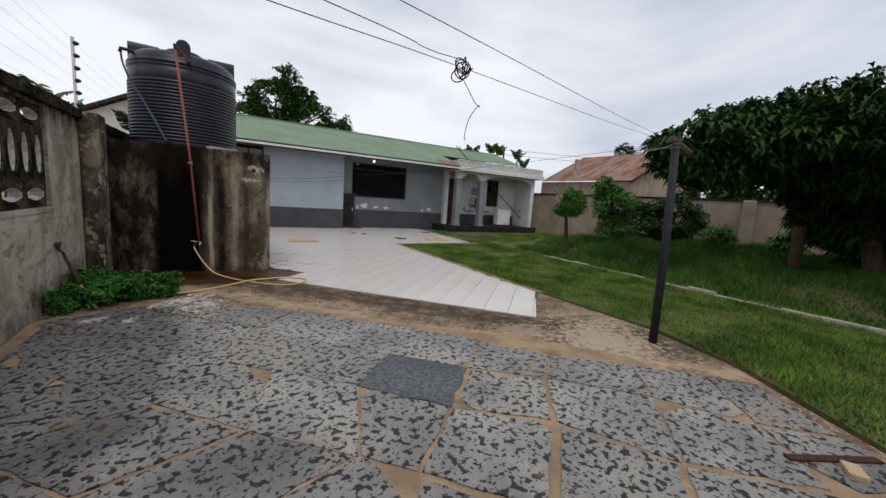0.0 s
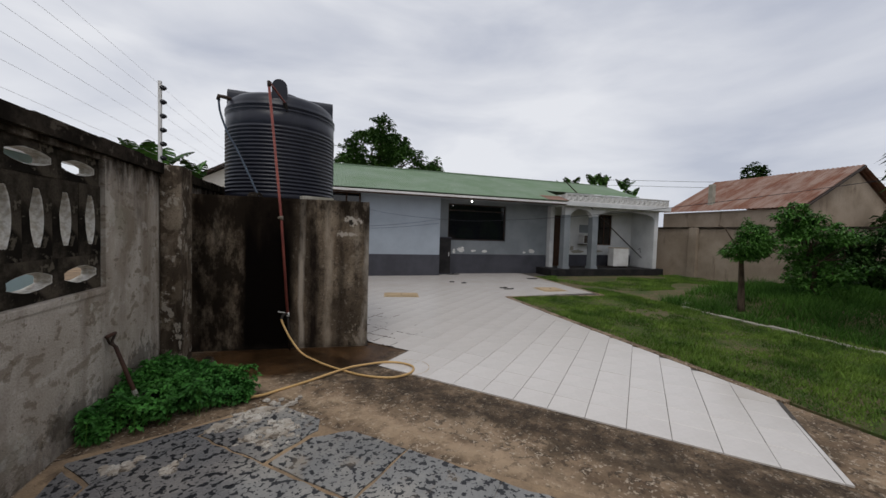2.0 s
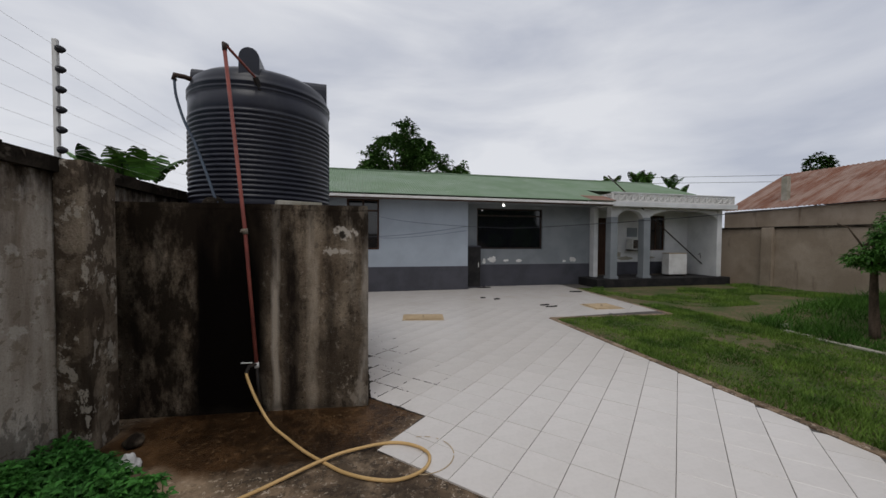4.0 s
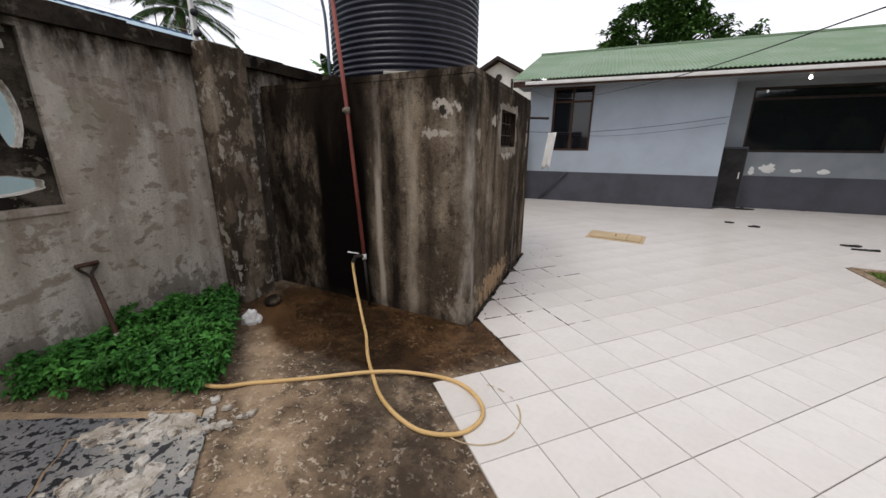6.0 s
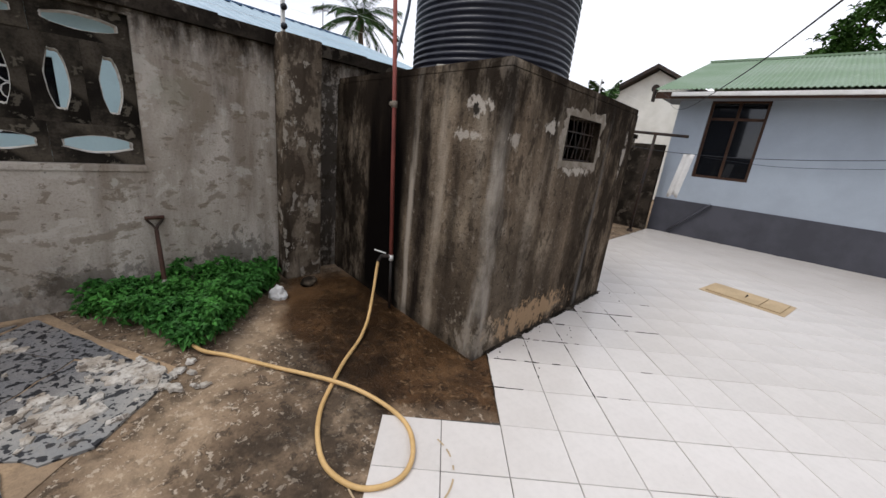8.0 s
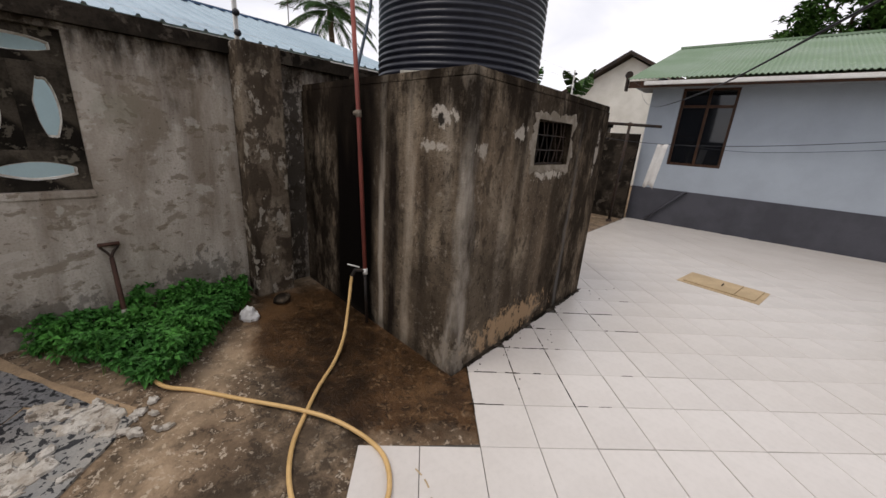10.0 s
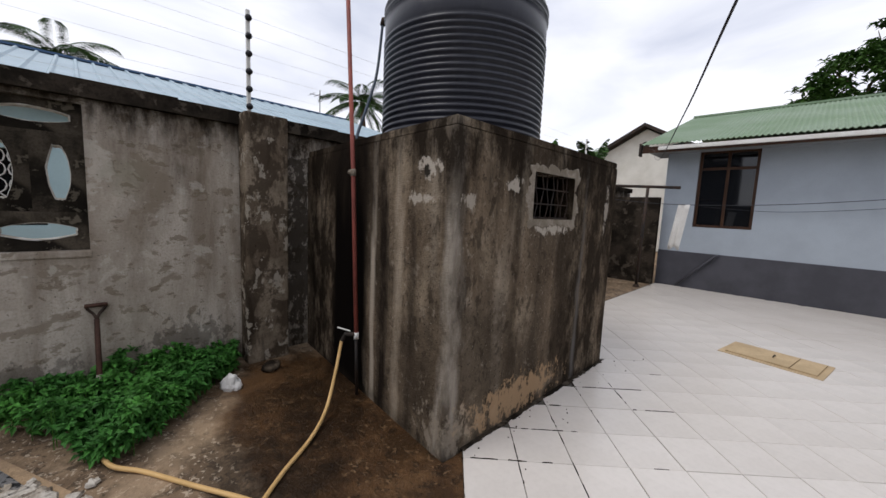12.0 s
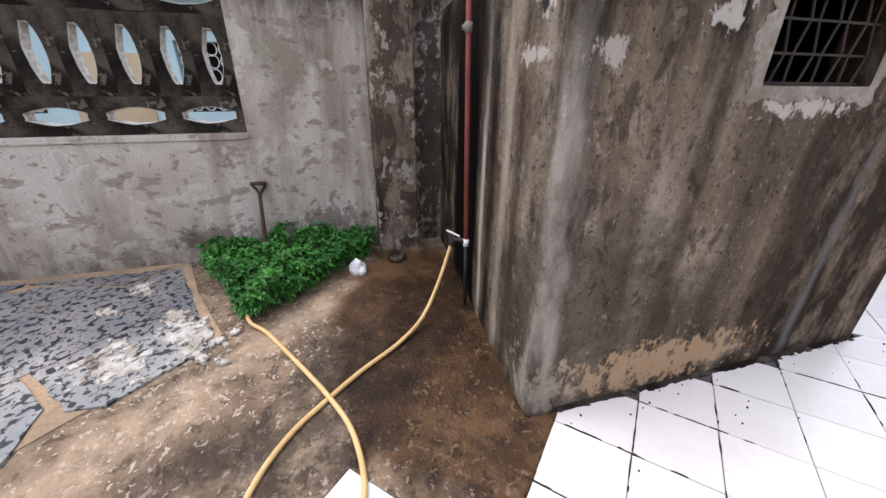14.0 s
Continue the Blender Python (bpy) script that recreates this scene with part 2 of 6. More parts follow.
M["stained"] = material("mould_stained_concrete", (0.335, 0.265, 0.19), (0.195, 0.145, 0.10), 3.0, 0.95, 0.7, 70, stretch=(1, 1, 0.6), contrast=(0.40, 0.60), spec=0.03,
                        extra=[((0.050, 0.036, 0.025), 0.9, 0.48, 0.64, (3.0, 3.0, 0.38), 0.72, 1), ((0.05, 0.038, 0.027), 2.2, 0.54, 0.66, (3.0, 3.0, 0.4), 0.35), ((0.42, 0.355, 0.28), 1.3, 0.54, 0.68, (3.4, 3.4, 0.4), 0.5, 1), ((0.07, 0.053, 0.038), 26, 0.54, 0.62, (1, 1, 0.9), 0.5), ((0.44, 0.38, 0.31), 33, 0.60, 0.65, (1, 1, 0.8), 0.35),
                               ((0.045, 0.034, 0.024), 1.2, 0.50, 0.61, (1.0, 1.0, 0.75), 0.7), ((0.44, 0.38, 0.31), 8, 0.62, 0.68, (1, 1, 0.9), 0.3), ((0.028, 0.021, 0.015), 9, 0.57, 0.62, (1, 1, 0.6), 0.6),
                               ((0.010, 0.008, 0.006), 55, 0.60, 0.66, (1, 1, 1), 0.85), ((0.52, 0.47, 0.40), 75, 0.65, 0.70, (1, 1, 1), 0.6)],
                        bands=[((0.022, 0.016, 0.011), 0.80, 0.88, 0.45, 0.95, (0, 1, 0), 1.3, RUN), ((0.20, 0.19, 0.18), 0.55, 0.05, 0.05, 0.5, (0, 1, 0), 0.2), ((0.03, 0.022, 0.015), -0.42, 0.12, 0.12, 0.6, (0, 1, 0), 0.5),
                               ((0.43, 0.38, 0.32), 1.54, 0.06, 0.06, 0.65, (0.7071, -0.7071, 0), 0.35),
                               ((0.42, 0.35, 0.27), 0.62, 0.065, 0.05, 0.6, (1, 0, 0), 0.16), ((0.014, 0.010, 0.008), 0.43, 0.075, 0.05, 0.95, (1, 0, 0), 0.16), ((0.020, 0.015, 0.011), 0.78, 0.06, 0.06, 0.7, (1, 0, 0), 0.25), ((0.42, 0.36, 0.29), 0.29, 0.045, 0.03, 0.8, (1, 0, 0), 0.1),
                               # x bands: darker from fence corner to pipe; z bands: darker top and foot
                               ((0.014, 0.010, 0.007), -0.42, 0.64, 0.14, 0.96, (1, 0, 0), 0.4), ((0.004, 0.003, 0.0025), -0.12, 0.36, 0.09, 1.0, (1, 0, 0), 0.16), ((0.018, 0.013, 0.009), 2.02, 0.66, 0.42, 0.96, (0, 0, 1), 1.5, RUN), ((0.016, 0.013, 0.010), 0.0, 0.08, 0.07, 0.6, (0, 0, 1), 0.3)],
                        patches=[((0.40, 0.265, 0.155), (1.15, -0.32, 0.15), (0.2, 0.72, 0.16), 0.8), ((0.33, 0.28, 0.22), (1.1, -1.0, 0.12), (0.24, 0.24, 0.16), 0.6),
                                 ((0.45, 0.40, 0.34), (0.90, -1.05, 1.69), (0.12, 0.2, 0.075), 0.9), ((0.44, 0.39, 0.33), (0.85, -1.05, 1.51), (0.17, 0.2, 0.045), 0.85),
                                 ((0.014, 0.011, 0.008), (0.89, -1.05, 1.67), (0.05, 0.2, 0.04), 0.95),
                                 ((0.46, 0.41, 0.35), (1.15, -0.48, 1.62), (0.2, 0.12, 0.055), 0.85), ((0.46, 0.41, 0.35), (1.15, 0.02, 1.34), (0.2, 0.33, 0.05), 0.85), ((0.42, 0.37, 0.31), (1.15, -0.93, 1.50), (0.2, 0.09, 0.07), 0.8),
                                 ((0.44, 0.39, 0.33), (1.15, 1.0, 1.5), (0.2, 0.05, 0.22), 0.7)])
M["blotchy"] = material("blotchy_render", (0.29, 0.235, 0.175), (0.15, 0.115, 0.082), 4.0, 0.95, 0.7, 60, contrast=(0.42, 0.58), spec=0.03,
                        extra=[((0.065, 0.048, 0.034), 5.0, 0.48, 0.53, (1, 1, 0.7), 0.85), ((0.032, 0.024, 0.017), 1.6, 0.47, 0.58, (2, 2, 0.5), 0.8), ((0.44, 0.39, 0.32), 8, 0.575, 0.60, (1, 1, 0.8), 0.75), ((0.02, 0.016, 0.012), 45, 0.61, 0.66, (1, 1, 1), 0.7)])
M["black_mould"] = material("black_mould_concrete", (0.050, 0.040, 0.031), (0.018, 0.015, 0.012), 2.5, 0.95, 0.6, 45, contrast=(0.42, 0.58), spec=0.0, extra=[((0.14, 0.115, 0.09), 6, 0.56, 0.62, (1, 1, 1), 0.5)])
M["blue_wall"] = material("pale_blue_paint", (0.372, 0.417, 0.468), (0.335, 0.373, 0.42), 1.2, 0.75, 0.05, 60)
M["white_wall"] = material("white_paint", (0.68, 0.68, 0.67), (0.58, 0.58, 0.57), 1.5, 0.75, 0.05, 60)
M["grey_wall"] = material("grey_paint", (0.245, 0.262, 0.275), (0.205, 0.222, 0.235), 1.5, 0.75, 0.05, 60)
M["plinth"] = material("dark_grey_paint", (0.075, 0.075, 0.088), (0.058, 0.058, 0.068), 1.5, 0.7, 0.05, 60)
M["green_roof"] = material("green_roof_paint", (0.165, 0.245, 0.145), (0.215, 0.285, 0.20), 0.9, 0.6, 0.1, 30,
                           extra=[((0.40, 0.43, 0.36), 2.0, 0.6, 0.75, (1, 1, 1), 0.5)])
M["rust_roof"] = material("rusty_iron", (0.19, 0.078, 0.046), (0.30, 0.205, 0.165), 0.8, 0.85, 0.2, 25, stretch=(1, 4, 1),
                          extra=[((0.13, 0.055, 0.035), 1.0, 0.55, 0.7, (1, 1, 1), 0.7)])
M["blue_roof"] = material("blue_iron_roof", (0.36, 0.455, 0.51), (0.31, 0.395, 0.45), 1.0, 0.45, 0.05, 30, metal=0.2)
M["dark_blue"] = material("dark_blue_ridge", (0.06, 0.11, 0.20), (0.05, 0.09, 0.16), 3, 0.5, 0.05, 40)
M["trim"] = material("white_trim", (0.74, 0.73, 0.70), (0.62, 0.60, 0.57), 2.5, 0.6, 0.05, 40)
M["tank"] = material("black_plastic", (0.009, 0.010, 0.018), (0.014, 0.015, 0.025), 2.0, 0.36, 0.03, 40, spec=0.35,
                     extra=[((0.06, 0.06, 0.065), 1.2, 0.54, 0.7, (2, 2, 0.6), 0.3)])
M["dark_wood"] = material("dark_brown_wood", (0.075, 0.036, 0.020), (0.045, 0.022, 0.013), 3, 0.5, 0.1, 50, stretch=(8, 8, 1))
M["iron"] = material("dark_iron", (0.03, 0.028, 0.027), (0.06, 0.04, 0.03), 6, 0.6, 0.1, 50, metal=0.4)
M["red_pipe"] = material("reddish_pipe", (0.30, 0.085, 0.065), (0.20, 0.06, 0.05), 4, 0.5, 0.05, 60)
M["hose"] = material("yellow_hose", (0.63, 0.41, 0.18), (0.53, 0.34, 0.14), 5, 0.45, 0.02, 40)
M["leaf"] = material("leaf_green", (0.036, 0.080, 0.018), (0.020, 0.048, 0.012), 1.5, 0.5, 0, 12, random_tint=0.4, island=True, spec=0.06)
M["leaf_mid"] = material("leaf_mid_green", (0.060, 0.125, 0.028), (0.036, 0.08, 0.018), 1.5, 0.5, 0, 12, random_tint=0.4, island=True, spec=0.06)
M["leaf_light"] = material("leaf_light_green", (0.075, 0.19, 0.03), (0.05, 0.14, 0.02), 2, 0.5, 0, 12, random_tint=0.35, island=True)
M["bark"] = material("bark", (0.12, 0.085, 0.06), (0.06, 0.045, 0.03), 4, 0.95, 0.4, 40, stretch=(4, 4, 1))
M["kerb"] = material("pale_kerb", (0.44, 0.41, 0.35), (0.30, 0.28, 0.22), 3, 0.95, 0.3, 40)
M["cable"] = material("black_cable", (0.03, 0.03, 0.035), None, 8, 0.6, 0, 40)
M["manhole"] = material("tan_cover", (0.48, 0.36, 0.22), (0.40, 0.30, 0.18), 3, 0.9, 0.2, 50)
M["boundary"] = material("boundary_render", (0.40, 0.325, 0.25), (0.29, 0.23, 0.17), 0.9, 0.95, 0.25, 40,
                         extra=[((0.11, 0.075, 0.05), 0.8, 0.56, 0.72, (3, 3, 0.6), 0.7)])
M["black_step"] = material("black_painted_step", (0.013, 0.012, 0.013), (0.028, 0.026, 0.025), 3, 0.8, 0.2, 40)
M["cream_board"] = material("tan_board", (0.58, 0.47, 0.31), (0.50, 0.40, 0.26), 2, 0.7, 0.05, 40)
M["pale_house"] = material("cream_paint", (0.70, 0.68, 0.62), (0.60, 0.58, 0.52), 1.2, 0.8, 0.05, 40)
M["cyan_house"] = material("pale_cyan_paint", (0.50, 0.68, 0.72), (0.45, 0.62, 0.66), 1.2, 0.8, 0.05, 40)


def glass_material(name, tint, rough):
    m = bpy.data.materials.new(name)
    m.use_nodes = True
    b = m.node_tree.nodes["Principled BSDF"]
    b.inputs["Base Color"].default_value, b.inputs["Roughness"].default_value = (*tint, 1), rough
    b.inputs["Specular IOR Level"].default_value = 0.6
    return m


M["spade_wood"] = material("worn_brown_wood", (0.10, 0.05, 0.035), (0.055, 0.03, 0.022), 8, 0.7, 0.1, 50, stretch=(1, 1, 0.3))
M["glass"] = glass_material("dark_window_glass", (0.008, 0.009, 0.011), 0.04)

# ---- building helpers ----


def part(name, bm, mat, parent=None, label="", smooth=False):
    """Links a bmesh as one mesh object, under a thing or part."""
    bmesh.ops.recalc_face_normals(bm, faces=bm.faces)
    me = bpy.data.meshes.new(name)
    bm.to_mesh(me)
    bm.free()
    if smooth:
        for p in me.polygons:
            p.use_smooth = True
    me.materials.append(M[mat])
    ob = new(name, me)
    if parent:
        ob.parent = parent
    return tagged(ob, label)


def thing(name, label, category, x=0, y=0, z=0, group="", kind=""):
    ob = new(name)
    ob.empty_display_size = 0.1
    ob.location = (x, y, z)
    return tagged(ob, label, category, group, kind)


def setting(name, bm, mat, label, category, smooth=False):
    return tagged(part(name, bm, mat, None, label, smooth), category=category, kind="structure")


def add_box(bm, x0, y0, z0, x1, y1, z1, m=None):
    vs = [bm.verts.new((x, y, z)) for x in (x0, x1) for y in (y0, y1) for z in (z0, z1)]
    for f in ((0, 1, 3, 2), (4, 6, 7, 5), (0, 4, 5, 1), (2, 3, 7, 6), (0, 2, 6, 4), (1, 5, 7, 3)):
        bm.faces.new([vs[i] for i in f])
    if m is not None:
        bmesh.ops.transform(bm, matrix=m, verts=vs)
    return vs


def box(x0, y0, z0, x1, y1, z1, bevel=0.0):
    bm = bmesh.new()
    add_box(bm, x0, y0, z0, x1, y1, z1)
    if bevel:
        bmesh.ops.bevel(bm, geom=bm.edges[:], offset=bevel, segments=2, affect="EDGES", profile=0.6)
    return bm


def prism(points, z0, z1, bm=None):
    """A flat-topped solid over a polygon of (x, y)."""
    bm = bm or bmesh.new()
    lo = [bm.verts.new((x, y, z0)) for x, y in points]
    hi = [bm.verts.new((x, y, z1)) for x, y in points]
    bm.faces.new(hi)
    bm.faces.new(lo[::-1])
    n = len(points)
    for i in range(n):
        bm.faces.new((lo[i], lo[(i + 1) % n], hi[(i + 1) % n], hi[i]))
    return bm


def smooth_line(points, steps=8):
    """Catmull-Rom through the points."""
    p = [Vector(q) for q in points]
    p = [p[0] * 2 - p[1], *p, p[-1] * 2 - p[-2]]
    out = []
    for i in range(1, len(p) - 2):
        a, b, c, d = p[i - 1:i + 3]
        for k in range(steps):
            t = k / steps
            out.append(0.5 * (2 * b + (c - a) * t + (2 * a - 5 * b + 4 * c - d) * t * t + (3 * b - a - 3 * c + d) * t ** 3))
    return [*out, p[-2]]


def tube(points, radius, sides=8, bm=None):
    """A round bar along points; radius is one number or one for each point."""
    bm = bm or bmesh.new()
    p = [Vector(q) for q in points]
    rad = radius if isinstance(radius, (list, tuple)) else [radius] * len(p)
    rings, ref = [], None
    for i, q in enumerate(p):
        d = (p[min(i + 1, len(p) - 1)] - p[max(i - 1, 0)]).normalized()
        if ref is None:
            ref = d.orthogonal().normalized()
        ref = (ref - d * ref.dot(d)).normalized()
        side = d.cross(ref)
        rings.append([bm.verts.new(q + (ref * math.cos(a) + side * math.sin(a)) * rad[i]) for a in (2 * math.pi * k / sides for k in range(sides))])
    for a, b in zip(rings, rings[1:]):
        for k in range(sides):
            bm.faces.new((a[k], a[(k + 1) % sides], b[(k + 1) % sides], b[k]))
    bm.faces.new(rings[0][::-1])
    bm.faces.new(rings[-1])
    return bm


def lathe(profile, sides=48, cx=0, cy=0, bm=None):
    """Turns (radius, z) pairs round a vertical axis."""
    bm = bm or bmesh.new()
    rings = [[bm.verts.new((cx + r * math.cos(2 * math.pi * k / sides), cy + r * math.sin(2 * math.pi * k / sides), z)) for k in range(sides)] for r, z in profile]
    for a, b in zip(rings, rings[1:]):
        for k in range(sides):
            bm.faces.new((a[k], a[(k + 1) % sides], b[(k + 1) % sides], b[k]))
    bm.faces.new(rings[0][::-1])
    bm.faces.new(rings[-1])
    return bm


def wall_with_holes(u0, u1, z0, z1, holes, thick, place):
    """An upright wall from u0 to u1 with rectangular holes (u, z, u, z); place(u, depth, z) gives the corner in the world."""
    us = sorted({u0, u1, *(h[0] for h in holes), *(h[2] for h in holes)})
    zs = sorted({z0, z1, *(h[1] for h in holes), *(h[3] for h in holes)})
    bm = bmesh.new()
    grid = {}

    def v(i, d, k):
        if (i, d, k) not in grid:
            grid[i, d, k] = bm.verts.new(place(us[i], d * thick, zs[k]))
        return grid[i, d, k]

    def solid(i, k):
        if not (0 <= i < len(us) - 1 and 0 <= k < len(zs) - 1):
            return False
        cu, cz = (us[i] + us[i + 1]) / 2, (zs[k] + zs[k + 1]) / 2
        return not any(h[0] < cu < h[2] and h[1] < cz < h[3] for h in holes)

    for i in range(len(us) - 1):
        for k in range(len(zs) - 1):
            if not solid(i, k):
                continue
            for d in (0, 1):
                bm.faces.new((v(i, d, k), v(i + 1, d, k), v(i + 1, d, k + 1), v(i, d, k + 1)))
            for (di, dk), e in (((-1, 0), ((i, k), (i, k + 1))), ((1, 0), ((i + 1, k), (i + 1, k + 1))), ((0, -1), ((i, k), (i + 1, k))), ((0, 1), ((i, k + 1), (i + 1, k + 1)))):
                if not solid(i + di, k + dk):
                    (a, b), (c, d2) = e
                    bm.faces.new((v(a, 0, b), v(c, 0, d2), v(c, 1, d2), v(a, 1, b)))
    return bm


def clip(poly, a, b, c):
    """Keeps the part of a convex polygon where a x + b y <= c."""
    out = []
    for i, p in enumerate(poly):
        q = poly[(i + 1) % len(poly)]
        dp, dq = a * p[0] + b * p[1] - c, a * q[0] + b * q[1] - c
        if dp <= 0:
            out.append(p)
        if dp * dq < 0:
            t = dp / (dp - dq)
            out.append((p[0] + (q[0] - p[0]) * t, p[1] + (q[1] - p[1]) * t))
    return out


def area(poly):
    return abs(sum(p[0] * q[1] - q[0] * p[1] for p, q in zip(poly, poly[1:] + poly[:1]))) / 2


# ---- ground ----
setting("ground", prism([(-400, -400), (400, -400), (400, 400), (-400, 400)], -0.6, -0.06), "earth", "bare brown earth ground around the houses", "ground")


def bed(x, y):
    """Height of the planted bed beyond the kerb."""
    t, u = min(1, max(0, (x - 9.85) / 1.5)), min(1, max(0, (10.2 - y) / 2.8))
    return (0.36 * t * t * (3 - 2 * t) + 0.12 * min(1, max(0, (x - 12) / 4))) * u * u * (3 - 2 * u)


bm = bmesh.new()
g = {(i, j): bm.verts.new((9.78 + i * 0.32, -9 + j * 0.6, bed(9.78 + i * 0.32, -9 + j * 0.6) - 0.008 + 0.015 * noise.noise((i, j, 0)))) for i in range(26) for j in range(33)}
for i in range(25):
    for j in range(32):
        bm.faces.new((g[i, j], g[i + 1, j], g[i + 1, j + 1], g[i, j + 1]))
setting("garden_bed", bm, "lawn", "raised garden bed of long grass along the wall", "garden bed", True)
LAWN = [(6.12, 3.5), (6.12, 9.3), (8.98, 9.12), (9.35, 13.45), (16.6, 13.45), (17.4, 2.0), (17.9, -9), (2.6, -9), (4.6, -1.6), (5.3, -0.4), (5.95, 0.62), (6.22, 1.6)]
setting("lawn", prism(LAWN, -0.06, -0.012), "lawn", "green lawn with bare worn patches", "lawn")
APRON = [(0, -9), (2.5, -9), (4.5, -1.6), (5.2, -0.42), (5.86, 0.7), (6.12, 1.66), (6.06, 3.45), (6.06, 9.4), (2.26, 9.4), (2.26, 6.14), (0, 6.4)]
setting("concrete_apron", prism(APRON, -0.06, -0.014), "apron", "worn brown concrete apron with dark stains", "pavement")

# ---- tank house and fence ----
fence = thing("wall_west", "weathered grey rendered boundary wall with pierced vent blocks", "boundary wall", kind="structure")
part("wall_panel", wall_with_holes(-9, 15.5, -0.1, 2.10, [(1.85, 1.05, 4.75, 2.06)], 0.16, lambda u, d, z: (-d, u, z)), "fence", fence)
bm = bmesh.new()
for k in range(36):
    y0 = -9 + k * 24.5 / 36
    add_box(bm, -0.2, y0, 2.10 + random.uniform(-0.004, 0.004), 0.05 + random.uniform(-0.008, 0.008), y0 + 24.5 / 36, 2.21 + random.uniform(-0.012, 0.012))
part("coping", bm, "black_mould", fence, "black mould-stained coping")
part("pilaster", box(0.003, 5.72, -0.02, 0.2, 6.08, 2.2, 0.02), "blotchy", fence, "blotchy stained render pilaster")
part("opening_sill", box(-0.1, 1.84, 1.0, 0.012, 4.76, 1.048, 0.008), "fence", fence)

tank_house = thing("tank_house", "mould-streaked concrete pump house carrying a water tank", "pump house", 1.1, 7.2, 0)


def at_house(bm):
    bmesh.ops.translate(bm, verts=bm.verts, vec=(-1.1, -7.2, 0))
    return bm


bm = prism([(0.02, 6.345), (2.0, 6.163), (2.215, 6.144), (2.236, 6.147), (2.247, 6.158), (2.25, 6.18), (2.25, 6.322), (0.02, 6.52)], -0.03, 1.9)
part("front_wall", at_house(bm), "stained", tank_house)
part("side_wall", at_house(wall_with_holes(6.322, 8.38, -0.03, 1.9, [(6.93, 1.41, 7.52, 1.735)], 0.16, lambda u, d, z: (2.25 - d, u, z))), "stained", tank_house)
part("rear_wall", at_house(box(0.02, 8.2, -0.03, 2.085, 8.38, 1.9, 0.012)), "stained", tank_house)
bm = prism([(0.03, 6.35), (2.244, 6.148), (2.246, 8.376), (0.03, 8.376)], 1.901, 1.955)
bmesh.ops.bevel(bm, geom=bm.edges[:], offset=0.006, segments=2, affect="EDGES")
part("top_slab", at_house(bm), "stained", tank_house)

# ---- water tank ----
CX, CY, TR = 1.0, 7.5, 0.79
tank = thing("water_tank", "black ribbed plastic water tank on a concrete pump house", "water tank", CX, CY, 1.955)
profile = [(TR - 0.03, 0.0), (TR - 0.012, 0.02), (TR - 0.012, 0.08)]
for i in range(18):
    z = 0.09 + i * 0.0485
    profile += [(TR - 0.018, z), (TR - 0.003, z + 0.010), (TR, z + 0.021), (TR - 0.003, z + 0.032), (TR - 0.018, z + 0.042)]
profile += [(TR - 0.01, 0.97), (TR - 0.01, 1.13)]
for z in (1.135, 1.185):
    profile += [(TR - 0.018, z), (TR + 0.002, z + 0.016), (TR + 0.002, z + 0.032), (TR - 0.016, z + 0.046)]
profile += [(TR - 0.02, 1.26), (TR - 0.05, 1.33), (TR - 0.12, 1.38), (TR * 0.5, 1.43), (0.28, 1.45)]
part("shell", lathe(profile, 72), "tank", tank, smooth=True)
part("lid", lathe([(0.27, 1.44), (0.29, 1.46), (0.29, 1.5), (0.25, 1.53), (0.1, 1.545)], 40), "tank", tank, "round screw lid", True)
for a in (-87, 3, 93, 183):
    bm = bmesh.new()
    ring = [(-0.1, 0.0), (0.1, 0.0)] + [(0.1 * math.cos(t), 0.22 + 0.1 * math.sin(t)) for t in (math.pi * k / 8 for k in range(9))]
    near = [bm.verts.new((0.705, y, 1.22 + z)) for y, z in ring]
    back = [bm.verts.new((0.30, y, 1.22 + z)) for y, z in ring]
    bm.faces.new(near)
    bm.faces.new(back[::-1])
    for k in range(len(ring)):
        bm.faces.new((near[k], near[(k + 1) % len(ring)], back[(k + 1) % len(ring)], back[k]))
    bmesh.ops.transform(bm, matrix=Matrix.Rotation(radians(a), 4, "Z") @ Matrix.Translation((0.05, 0, 0)), verts=bm.verts)
    part("lifting_lug", bm, "tank", tank, "arched moulded shoulder lug")
tank.scale = (1, 1, 1.09)

# ---- house ----
house = thing("house", "single-storey pale blue and grey house with green corrugated roof", "house", 5.66, 13.9, 0)


def hp(name, bm, mat, label="", parent=None, smooth=False):
    bmesh.ops.translate(bm, verts=bm.verts, vec=(-5.66, -13.9, 0))
    return part(name, bm, mat, parent or house, label, smooth)


hp("wing_wall", wall_with_holes(1.25, 5.66, 0.76, 3.0, [(1.83, 1.3, 2.8, 2.86)], 0.2, lambda u, d, z: (u, 13.9 + d, z)), "blue_wall")
hp("wing_plinth", box(1.245, 13.89, -0.05, 5.668, 14.1, 0.76), "plinth")
hp("wing_return", box(5.5, 14.102, 0.76, 5.66, 14.5, 3.0), "blue_wall")
hp("wing_end", box(1.25, 14.102, -0.05, 1.45, 21, 3.0), "blue_wall")
hp("main_wall", wall_with_holes(5.4, 10.6, 0.76, 3.0, [(6.17, 1.3, 8.65, 2.72)], 0.2, lambda u, d, z: (u, 14.5 + d, z)), "grey_wall")
hp("main_plinth", box(5.4, 14.49, -0.05, 10.6, 14.7, 0.758), "plinth")
hp("rear_wall", box(1.25, 21, -0.05, 16, 21.2, 3.0), "blue_wall")


